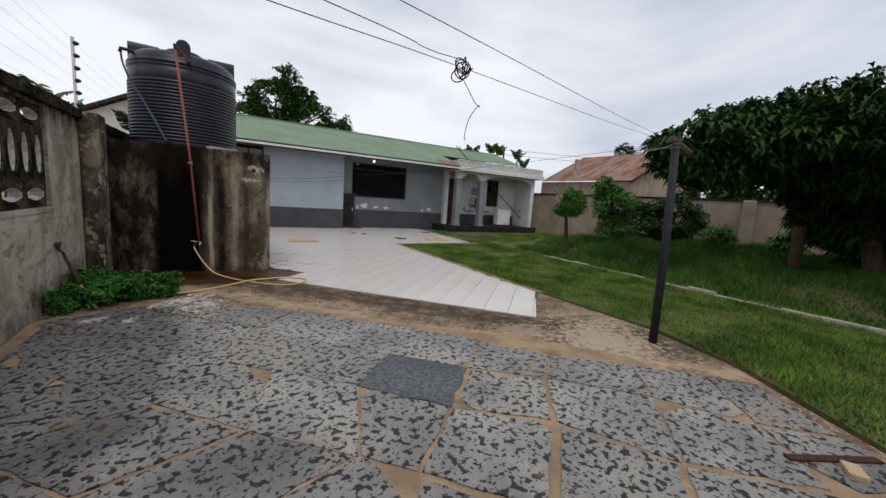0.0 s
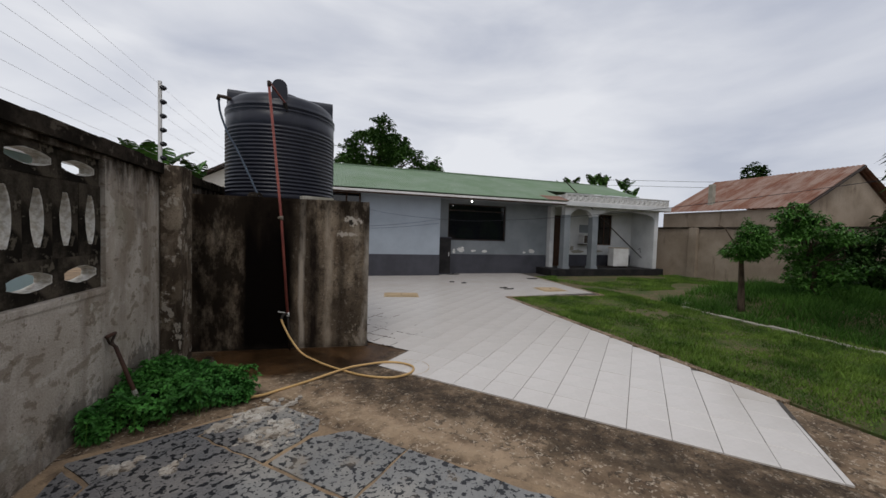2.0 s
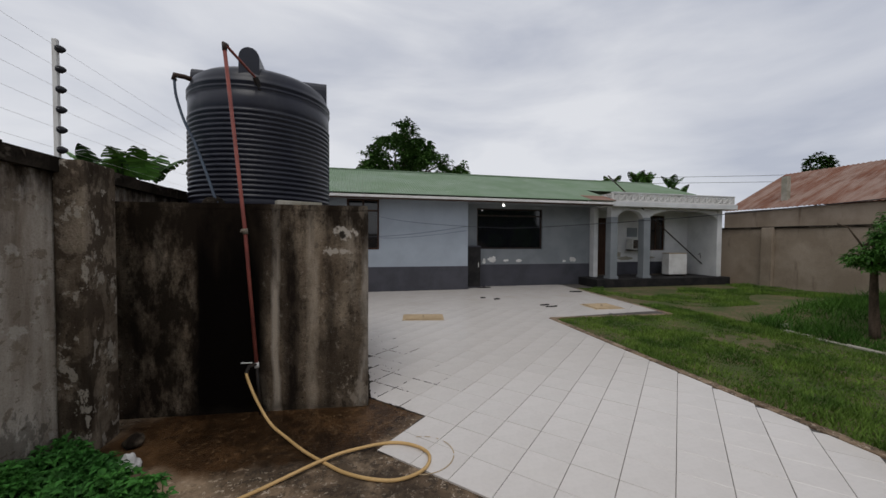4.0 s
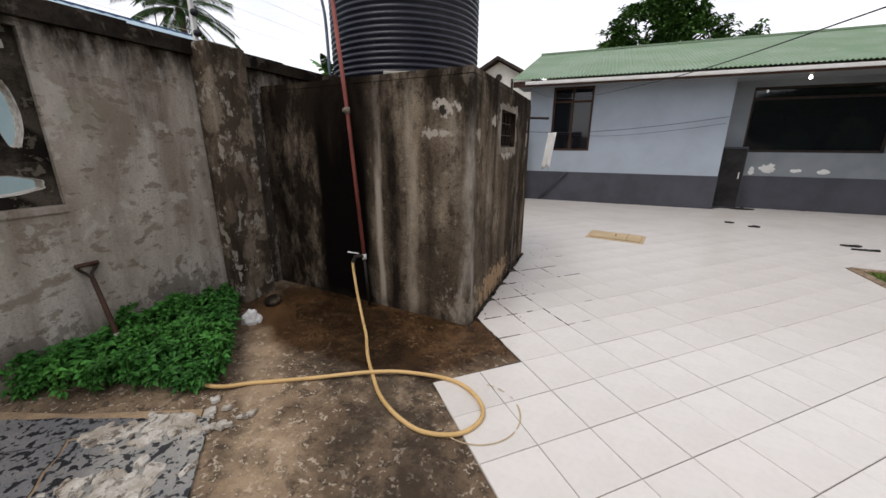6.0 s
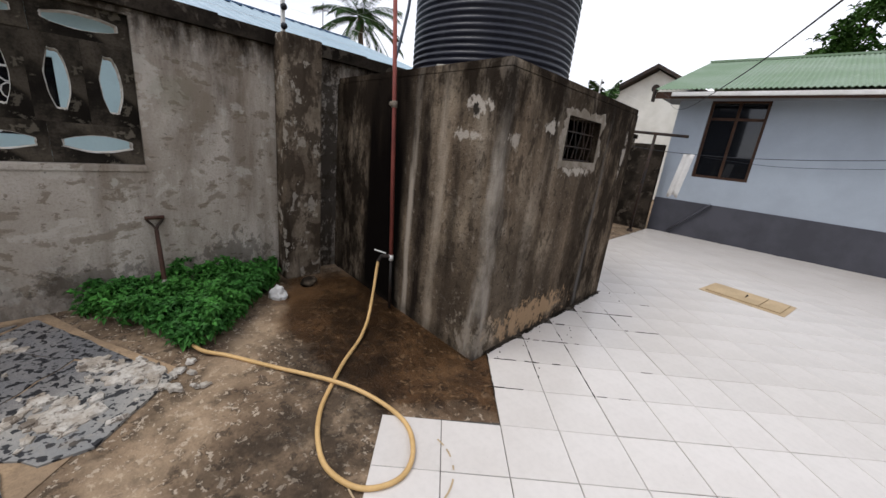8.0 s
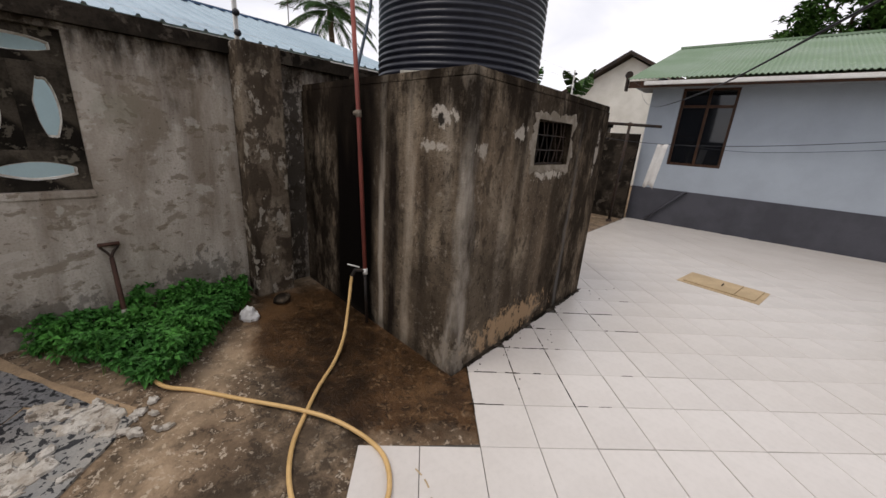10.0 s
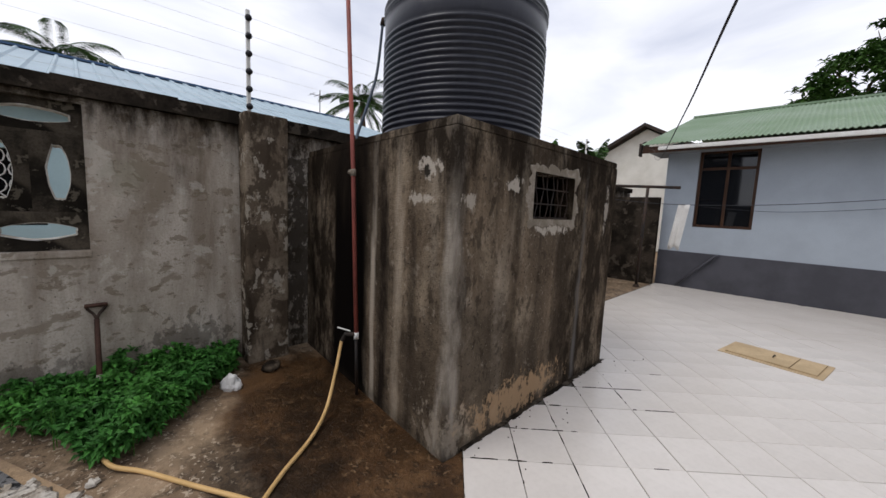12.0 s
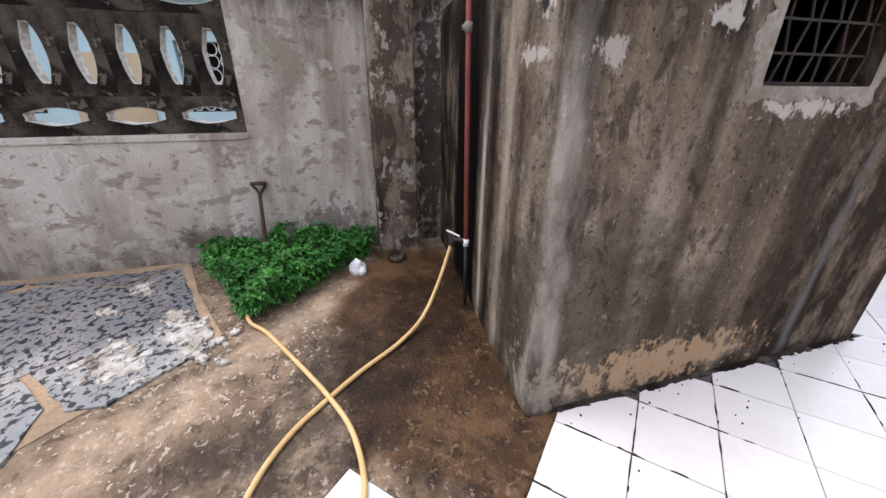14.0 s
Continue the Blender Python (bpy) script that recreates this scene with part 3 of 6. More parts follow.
def corrugated(x0, x1, y0, z0, y1, z1, pitch=0.08, amp=0.013, thick=0.01):
    bm = bmesh.new()
    n = int((x1 - x0) / pitch * 4)
    rows = []
    for i in range(n + 1):
        x = x0 + (x1 - x0) * i / n
        h = amp * math.sin(2 * math.pi * (x - x0) / pitch)
        rows.append([bm.verts.new((x, y, z + h + t)) for y, z, t in ((y0, z0, 0), (y1, z1, 0), (y1, z1, thick), (y0, z0, thick))])
    for a, b in zip(rows, rows[1:]):
        for k in range(4):
            bm.faces.new((a[k], a[(k + 1) % 4], b[(k + 1) % 4], b[k]))
    return bm


hp("roof_front", corrugated(0.9, 10.68, 13.2, 2.96, 17.4, 4.35), "green_roof", "green painted corrugated iron sheets", smooth=False)
hp("roof_rear", corrugated(0.9, 16, 21.5, 2.98, 17.4, 4.35), "green_roof")
hp("roof_porch", corrugated(10.68, 16, 15.0, 3.55, 17.4, 4.35), "green_roof")
hp("ridge_cap", box(0.9, 17.3, 4.34, 16, 17.5, 4.39), "green_roof")
hp("rusted_sheet", corrugated(9.75, 10.68, 13.19, 2.972, 13.85, 3.189), "rust_roof", "rusted patch of the roof sheets")
hp("fascia", box(1.22, 13.20, 2.84, 10.6, 13.25, 2.915, 0.012), "trim", "white painted fascia board")
# dark strip below the fascia stands in for soffit shade; left end is timber
hp("rafter_board", box(0.92, 13.252, 2.80, 10.6, 13.29, 2.93), "dark_wood", "dark strip in place of soffit shadow, with dark timber end")
hp("soffit", box(0.95, 13.292, 2.85, 10.6, 14.5, 2.87), "grey_wall")
hp("gable", box(1.26, 14.1, 3.002, 1.4, 21, 3.1), "blue_wall")
PEELS = []
# the porch
hp("porch_floor", box(10.15, 13.4, -0.05, 15.9, 14.9, 0.27, 0.01), "black_step", "black painted porch step")
hp("porch_back_wall", wall_with_holes(10.6, 15.72, 0.78, 2.95, [(11.1, 0.7, 11.78, 2.5), (13.57, 1.23, 14.36, 2.63)], 0.2, lambda u, d, z: (u, 14.9 + d, z)), "white_wall")
hp("porch_plinth", box(11.78, 14.89, 0.272, 15.5, 15.1, 0.778), "plinth")
hp("porch_plinth", box(10.6, 14.89, 0.272, 11.1, 15.1, 0.778), "plinth")
hp("porch_end_wall", box(15.5, 13.62, 0.272, 15.72, 14.9, 2.8, 0.01), "white_wall")
hp("porch_pilaster", box(10.6, 14.25, 0.272, 10.78, 14.495, 2.8, 0.01), "white_wall", "white arch pilaster")
for x in (10.95, 12.32):
    bm = box(x - 0.14, 13.6, 0.272, x + 0.14, 13.88, 2.45, 0.012)
    add_box(bm, x - 0.17, 13.57, 0.272, x + 0.17, 13.91, 0.36)
    hp("column", bm, "grey_wall", "pale painted square porch column")


def arch(x0, x1, y0, y1, spring, top):
    """The wall over an arch between two columns."""
    bm = bmesh.new()
    rx, rz, n = (x1 - x0) / 2, min(0.42, top - spring - 0.05), 14
    lines = []
    for k in range(n + 1):
        t = math.pi * k / n
        x, z = (x0 + x1) / 2 - rx * math.cos(t), spring + rz * math.sin(t)
        lines.append([bm.verts.new(v) for v in ((x, y0, z), (x, y0, top), (x, y1, top), (x, y1, z))])
    for a, b in zip(lines, lines[1:]):
        for k in range(4):
            bm.faces.new((a[k], a[(k + 1) % 4], b[(k + 1) % 4], b[k]))
    bm.faces.new(lines[0])
    bm.faces.new(lines[-1])
    return bm


hp("arch", arch(11.06, 12.2, 13.64, 13.84, 2.3, 2.798), "white_wall", "white arch between the columns")
hp("arch", arch(12.44, 15.5, 13.64, 13.84, 2.42, 2.798), "white_wall", "wide flat arch")
for x in (10.95, 12.32):
    hp("capital", box(x - 0.12, 13.63, 2.452, x + 0.12, 13.85, 2.799), "white_wall")
hp("porch_slab", box(10.66, 13.3, 2.8, 16.05, 15.4, 2.98, 0.012), "white_wall", "white porch roof slab")
hp("parapet_rail", box(10.7, 13.36, 3.262, 16.0, 13.5, 3.3, 0.006), "white_wall")
breeze = bmesh.new()
W, HT = 0.262, 0.278
for z in (0.0, HT - 0.03):
    add_box(breeze, -W / 2, -0.045, z, W / 2, 0.045, z + 0.03)
for x in (-W / 2, W / 2 - 0.025):
    add_box(breeze, x, -0.045, 0.031, x + 0.025, 0.045, HT - 0.031)
for a in (45, -45):
    for sx, sz in ((0.0, 0.0),):
        add_box(breeze, -0.15, -0.04, -0.015, 0.15, 0.04, 0.015, Matrix.Translation((0, 0.0005 * a, HT / 2)) @ Matrix.Rotation(radians(a), 4, "Y"))
for a in (0, 90, 180, 270):
    add_box(breeze, -0.07, -0.043, 0.04, 0.07, 0.043, 0.058, Matrix.Translation((0, 0, HT / 2)) @ Matrix.Rotation(radians(a + 45), 4, "Y"))
first = hp("breeze_block", breeze, "trim")
first.data.transform(Matrix.Translation((5.66, 13.9, 0)))
spots = [(10.84 + k * 0.2645, 13.43, 0) for k in range(20)] + [(10.75, 13.63 + k * 0.2645, 90) for k in range(5)]
for k, (x, y, rz) in enumerate(spots):
    ob = first if k == 0 else new("breeze_block", first.data)
    ob.parent = house
    ob.matrix_basis = pose(x - 5.66, y - 13.9, 2.983, 0, 0, rz)


def window(x0, z0, x1, z1, y, bars, mat, name="window", rail=None):
    """A framed window in a wall that faces south: frame, upright bars, panes."""
    w = hp(name, frame_ring(x0, z0, x1, z1, y, 0.05), mat, "dark framed window")
    n = len(bars) + 1
    xs = [x0 + 0.05, *bars, x1 - 0.05]
    for b in bars:
        ob = part("mullion", box(b - 0.025, y + 0.01, z0 + 0.05, b + 0.025, y + 0.06, z1 - 0.05), mat, w)
        ob.data.transform(Matrix.Translation((-5.66, -13.9, 0)))
    if rail:
        ob = part("transom", box(x0 + 0.05, y + 0.006, rail - 0.025, x1 - 0.05, y + 0.064, rail + 0.025), mat, w)
        ob.data.transform(Matrix.Translation((-5.66, -13.9, 0)))
    for k in range(n):
        ob = part("pane", box(xs[k] + 0.001, y + 0.03, z0 + 0.051, xs[k + 1] - 0.001, y + 0.042, z1 - 0.051), "glass", w)
        ob.data.transform(Matrix.Translation((-5.66, -13.9, 0)))
    return w


def frame_ring(x0, z0, x1, z1, y, t):
    bm = bmesh.new()
    add_box(bm, x0, y, z0, x1, y + 0.07, z0 + t)
    add_box(bm, x0, y, z1 - t, x1, y + 0.07, z1)
    add_box(bm, x0, y, z0 + t, x0 + t, y + 0.07, z1 - t)
    add_box(bm, x1 - t, y, z0 + t, x1, y + 0.07, z1 - t)
    return bm


window(1.832, 1.302, 2.798, 2.858, 13.95, [2.32], "dark_wood", rail=2.5)
window(6.172, 1.302, 8.648, 2.718, 14.56, [], "iron", rail=2.47)
window(13.572, 1.232, 14.358, 2.628, 14.95, [13.97], "dark_wood")
door = hp("door", box(11.1, 14.95, 0.272, 11.78, 15.0, 2.5), "dark_wood", "dark brown panelled wooden door")
for z in (0.5, 1.5):
    ob = part("panel", box(11.2, 14.938, z, 11.68, 14.949, z + 0.8, 0.004), "dark_wood", door)
    ob.data.transform(Matrix.Translation((-5.66, -13.9, 0)))
hp("gutter_end", box(0.86, 13.2, 2.74, 0.898, 13.32, 3.0), "iron")
for k, (x, z, rx, rz) in enumerate(((6.75, 0.93, 0.16, 0.1), (7.25, 0.9, 0.1, 0.04), (7.75, 0.88, 0.12, 0.05), (9.9, 0.92, 0.15, 0.08), (9.55, 0.86, 0.08, 0.04), (6.45, 0.88, 0.05, 0.08))):
    PEELS.append((x, z, rx, rz, 14.5, k))
for k, (x, z, rx, rz) in enumerate(((12.5, 0.92, 0.35, 0.07), (13.5, 0.95, 0.4, 0.05), (12.2, 1.05, 0.1, 0.12), (14.6, 0.85, 0.3, 0.04))):
    PEELS.append((x, z, rx, rz, 14.9, k + 10))

# ---- east boundary ----
east = thing("wall_east", "tall tan rendered boundary wall with brown stains", "boundary wall", kind="structure")
ang = math.atan2(17.4 - 16.45, 14.9 - 2)
EM = Matrix.Translation((16.45, 14.9, 0)) @ Matrix.Rotation(ang, 4, "Z")
bm = box(0, -26, -0.1, 0.2, 0, 2.08)
bmesh.ops.transform(bm, matrix=EM, verts=bm.verts)
part("wall_panel", bm, "boundary", east)

for y in (0.6, 4.7, 8.9, 12.6):
    x = 16.45 + (14.9 - y) * math.tan(ang)
    part("pilaster", box(x - 0.14, y - 0.18, -0.05, x + 0.02, y + 0.18, 2.12, 0.02), "boundary", east)
bm = box(-0.05, -26, 2.082, 0.25, 0, 2.15)
bmesh.ops.transform(bm, matrix=EM, verts=bm.verts)
part("coping", bm, "black_mould", east, "dark coping along the wall")
setting("back_strip", prism([(0, 8.33), (2.24, 8.33), (2.24, 8.42), (1.24, 9.02), (1.24, 13.58), (0, 13.58)], -0.05, -0.007), "apron", "dark damp concrete strip behind the pump house", "pavement")
setting("wall_south", box(-0.2, -9.2, -0.1, 18.5, -9.0, 2.1), "boundary", "plain rendered wall closing the yard", "boundary wall")
setting("wall_north", box(0.0, 13.6, -0.1, 1.24, 13.75, 1.9), "black_mould", "dark stained wall beside the house", "boundary wall")

# ---- stains and plaster with their own outline ----


def blob_plate(u, v, ru, rv, thick, place, seed, hole=None):
    """A thin plate with a ragged outline on a wall; place(u, v, d). hole: an oblong (half u, half v) left open in it."""
    bm = bmesh.new()
    n = 110
    rings = []
    for k in range(n):
        a = 2 * math.pi * k / n
        ca, sa = math.cos(a), math.sin(a)
        sx, sy, m = ca * ru, sa * rv, min(ru, rv)
        d = m * (0.55 * noise.noise((sx * 9, sy * 9, seed)) + 0.4 * noise.noise((sx * 26, sy * 26, seed + 5)) + 0.25 * noise.noise((sx * 70, sy * 70, seed + 8)))
        rag = 1 + d / m
        if hole:
            q = 1 / max(abs(ca), abs(sa))
            pu, pv = ca * q * ru * (0.9 + 0.25 * (rag - 0.9)), sa * q * rv * (0.9 + 0.3 * (rag - 0.9))
            hu, hv = ca * q * hole[0], sa * q * hole[1]
        else:
            pu, pv = ca * (ru + d), sa * (rv + d)
            hu, hv = 0.02 * ca * ru, 0.02 * sa * rv
        rings.append([bm.verts.new(place(u + hu, v + hv, thick)), bm.verts.new(place(u + pu * 0.97, v + pv * 0.97, thick)), bm.verts.new(place(u + pu, v + pv, -0.002))])
    for a, b in zip(rings, rings[1:] + rings[:1]):
        bm.faces.new((a[0], a[1], b[1], b[0]))
        bm.faces.new((a[1], a[2], b[2], b[1]))
    if not hole:
        bm.faces.new([r[0] for r in rings])
    return bm


side = lambda u, v, d: (2.25 + d, u, v)
part("window_surround", at_house(blob_plate(7.225, 1.572, 0.39, 0.235, 0.005, side, 21, (0.295, 0.1625))), "peel", tank_house, "chipped pale plaster round the window")
grille = part("window_grille", at_house(box(2.20, 6.932, 1.412, 2.21, 7.518, 1.424)), "iron", tank_house, "black welded window grille")
for k in range(8):
    y0, tilt = 6.95 + k * 0.076, (0.034, 0.0) if k % 2 else (0.0, 0.034)
    part("bar", at_house(tube([(2.205, y0, 1.42), (2.205, y0 + tilt[0], 1.52), (2.205, y0 + tilt[1], 1.63), (2.205, y0, 1.733)], 0.005, 5)), "iron", grille)
for z in (1.52, 1.63):
    part("bar", at_house(box(2.2, 6.932, z - 0.004, 2.208, 7.518, z + 0.004)), "iron", grille)

# ---- vent blocks in the west wall ----


def vent_block(w, h, hw, hh, seed, depth=0.09):
    """A precast block with one long rounded slot through it and a chipped pale rim; it lies in the y-z plane."""
    bm = bmesh.new()
    n = 40
    tall = hh > hw
    a, b = (hw, hh) if tall else (hh, hw)
    loops = []
    for k in range(n):
        t = 2 * math.pi * k / n
        c, q = math.cos(t), math.sin(t)
        lo, sh = (q, c) if tall else (c, q)
        along = b * max(-1.0, min(1.0, lo * 1.22))
        across = a * (0.40 + 0.60 * (1 - (along / b) ** 2)) * max(-1.0, min(1.0, sh * 2.6))
        chip = 1 + 0.05 * noise.noise((c * 3, q * 3, seed)) + 0.03 * noise.noise((c * 9, q * 9, seed))
        rim = 0.0045 + 0.006 * abs(noise.noise((c * 4, q * 4, seed + 7)))
        y, z = (across * chip, along * chip) if tall else (along * chip, across * chip)
        ln = math.hypot(y, z)
        ry, rz = y * (1 + rim / ln), z * (1 + rim / ln)
        f = 1 / max(abs(c), abs(q))
        loops.append([bm.verts.new(v) for v in ((0, c * f * w, q * f * h), (0, ry, rz), (-0.004, y, z), (-depth, y * 0.97, z * 0.97), (-depth, c * f * w, q * f * h))])
    for p, q in zip(loops, loops[1:] + loops[:1]):
        for k in range(5):
            bm.faces.new((p[k], q[k], q[(k + 1) % 5], p[(k + 1) % 5])).material_index = int(k in (1, 2))
    return bm


def row_of(count, y0, step, z, bm, label):
    first = part("vent_block", bm, "vent", fence, label)
    first.data.materials.append(M["vent_edge"])
    for k in range(count):
        ob = first if k == 0 else new("vent_block", first.data)
        ob.parent = fence
        ob.location = (-0.035 + random.uniform(-0.006, 0.004), y0 - step * (k + 0.5), z)


row_of(11, 4.75, 2.9 / 11, 1.585, vent_block(2.9 / 22 - 0.0004, 0.2675, 0.055, 0.178, 1), "pierced vent block with upright slot")
row_of(6, 4.75, 2.9 / 6, 1.184, vent_block(2.9 / 12 - 0.0004, 0.1328, 0.178, 0.056, 2), "pierced vent block with lying slot")
row_of(6, 4.75, 2.9 / 6, 1.957, vent_block(2.9 / 12 - 0.0004, 0.1035, 0.178, 0.047, 3), "pierced vent block with lying slot")

# ---- pipes, tap, hose ----
pipe = thing("water_pipe", "red-brown water pipe rising to the black tank", "pipe", 1.25, 6.1, 0)


def rel(bm, x, y, z=0):
    bmesh.ops.translate(bm, verts=bm.verts, vec=(-x, -y, -z))
    return bm


PIPE = [(1.262, 6.18, -0.02), (1.23, 6.185, 0.45), (1.141, 6.19, 1.7), (0.98, 6.2, 3.36)]
part("lower_pipe", rel(tube(PIPE[:2], 0.013, 10), 1.25, 6.1), "iron", pipe, "dark lower pipe", True)
part("riser", rel(tube(PIPE[1:], 0.0165, 10), 1.25, 6.1), "red_pipe", pipe, smooth=True)
part("feed_pipe", rel(tube([(0.98, 6.2, 3.36), (0.99, 6.22, 3.375), (1.12, 6.72, 3.30), (1.13, 6.78, 3.24)], 0.013, 8), 1.25, 6.1), "red_pipe", pipe, smooth=True)
part("elbow", rel(tube([(0.984, 6.2, 3.32), (0.979, 6.2, 3.38), (0.99, 6.24, 3.382)], 0.021, 8), 1.25, 6.1), "iron", pipe, "grey elbow fitting", True)
part("coupling", rel(tube([(1.144, 6.19, 1.67), (1.14, 6.19, 1.72)], 0.023, 10), 1.25, 6.1), "peel", pipe, "pale threaded coupling", True)
part("union", rel(tube([(1.142, 6.19, 1.69), (1.11, 6.17, 1.70)], 0.016, 8), 1.25, 6.1), "peel", pipe)
part("float_valve", rel(tube([(1.11, 6.7, 3.31), (1.14, 6.76, 3.2)], 0.03, 8), 1.25, 6.1), "iron", pipe)
tap = part("tap", rel(tube([(1.233, 6.185, 0.425), (1.23, 6.185, 0.475)], 0.02, 10), 1.25, 6.1), "trim", pipe, "white plastic tap body", True)
part("spout", rel(tube([(1.228, 6.18, 0.46), (1.18, 6.12, 0.46), (1.165, 6.10, 0.41)], 0.017, 8), 1.25, 6.1), "iron", tap, "black spout")
part("lever", rel(tube([(1.2, 6.15, 0.485), (1.13, 6.08, 0.51)], 0.006, 6), 1.25, 6.1), "trim", tap, "white lever handle")
overflow = thing("overflow_pipe", "thin blue-grey hose hanging from the tank's shoulder", "pipe", 0.58, 6.45, 2)
M["blue_pipe"] = material("blue_grey_pipe", (0.055, 0.075, 0.10), (0.04, 0.05, 0.07), 4, 0.5, 0.03, 40)
part("bend", rel(tube([(0.42, 7.18, 3.38), (0.30, 7.11, 3.40), (0.22, 7.065, 3.395), (0.215, 7.06, 3.34)], 0.028, 8), 0.58, 6.45, 2), "iron", overflow, "black elbow at the tank", True)
part("drop", rel(tube(smooth_line([(0.217, 7.06, 3.36), (0.25, 7.02, 3.16), (0.36, 6.92, 2.88), (0.51, 6.78, 2.62), (0.68, 6.58, 2.30), (0.80, 6.43, 2.06), (0.84, 6.40, 1.965)]), 0.014, 8), 0.58, 6.45, 2), "blue_pipe", overflow, smooth=True)
strip = thing("concrete_strip", "pale concrete strip lying at the tank's foot", "concrete strip", 1.56, 6.52, 1.955)
part("strip", box(-0.22, -0.06, 0.0, 0.22, 0.06, 0.055, 0.008), "kerb", strip)
strip.rotation_euler = (0, 0, radians(24))

HOSE = [(1.12, 4.76, 0.02), (1.27, 4.89, 0.0), (1.55, 5.06, 0), (1.91, 5.255, 0.022), (2.15, 5.36, 0.012), (2.42, 5.385, 0.012), (2.6, 5.29, 0.012), (2.67, 5.15, 0.012), (2.6, 5.0, 0.01),
        (2.42, 4.945, 0), (2.24, 4.99, 0), (2.06, 5.1, 0), (1.91, 5.25, 0), (1.75, 5.43, 0), (1.58, 5.66, 0.005), (1.42, 5.84, 0.05), (1.28, 5.98, 0.2), (1.185, 6.075, 0.36), (1.165, 6.10, 0.415)]
tagged(part("garden_hose", tube(smooth_line([(0.85, 4.72, 0.03), *HOSE], 10), 0.0125, 10), "hose", None, "looped yellow garden hose fixed to a tap", True), category="hose")

# ---- spade, stones ----
spade = thing("spade", "rusty spade with D-handle standing in weeds by the wall", "spade", 0.35, 4.83, 0)
a, b = Vector((0.236, 4.752, 0.0)), Vector((0.054, 4.759, 0.553))
gx, gy, gz = 0.024, 4.76, 0.648
part("shaft", rel(tube([a, a.lerp(b, 0.5), b], [0.016, 0.017, 0.015], 8), 0.35, 4.83), "spade_wood", spade, "worn reddish wooden shaft", True)
part("d_handle", rel(tube(smooth_line([b, (gx, gy - 0.017, gz - 0.062), (gx, gy - 0.045, gz - 0.025), (gx, gy - 0.048, gz - 0.002), (gx, gy, gz), (gx, gy + 0.048, gz - 0.002), (gx, gy + 0.045, gz - 0.025), (gx, gy + 0.017, gz - 0.062), b], 4), 0.010, 6), 0.35, 4.83), "iron", spade, "dark D-shaped grip", True)
part("grip", rel(tube([(gx, gy - 0.062, gz), (gx, gy + 0.062, gz)], 0.0145, 8), 0.35, 4.83), "spade_wood", spade, "worn wooden crossbar", True)
part("socket", rel(tube([a.lerp(b, 0.1), a.lerp(b, 0.32)], [0.026, 0.018], 8), 0.35, 4.83), "kerb", spade, "pale steel socket")
bm = prism([(-0.09, 0), (0.09, 0), (0.09, 0.2), (0.03, 0.27), (-0.03, 0.27), (-0.09, 0.2)], -0.003, 0.003)
bmesh.ops.transform(bm, matrix=Matrix.Translation((-0.08, -0.08, 0.17)) @ Matrix.Rotation(radians(-90), 4, "Z") @ Matrix.Rotation(radians(-75), 4, "X"), verts=bm.verts)
part("blade", bm, "iron", spade)
blk = thing("rubble_block", "small broken white concrete block on wet concrete", "rubble", 0.56, 5.49, 0)
bm = bmesh.new()
bmesh.ops.create_icosphere(bm, subdivisions=3, radius=0.07)
for v in bm.verts:
    v.co.z = max(-0.3, v.co.z / 0.07) * 0.07
    v.co.x *= 1.15 - max(0.0, v.co.z) * 7
    v.co.y *= 0.9 - max(0.0, v.co.z) * 5
    v.co *= 1 + 0.35 * noise.noise(v.co * 26)
    v.co.z = v.co.z * 1.35 + 0.012
part("lump", bm, "trim", blk)
blk.rotation_euler = (0, 0, 0.6)


def stone(x, y, r, mat, name, label, category, seed, flat=0.6):
    bm = bmesh.new()
    bmesh.ops.create_icosphere(bm, subdivisions=3, radius=r)
    for v in bm.verts:
        v.co *= 1 + 0.35 * noise.noise(v.co / r * 0.9 + Vector((seed, 0, 0))) + 0.1 * noise.noise(v.co / r * 3 + Vector((0, seed, 0)))
        v.co.z *= flat
        v.co += Vector((x, y, r * flat * 0.55))
    return tagged(part(name, bm, mat, None, label, True), category=category)


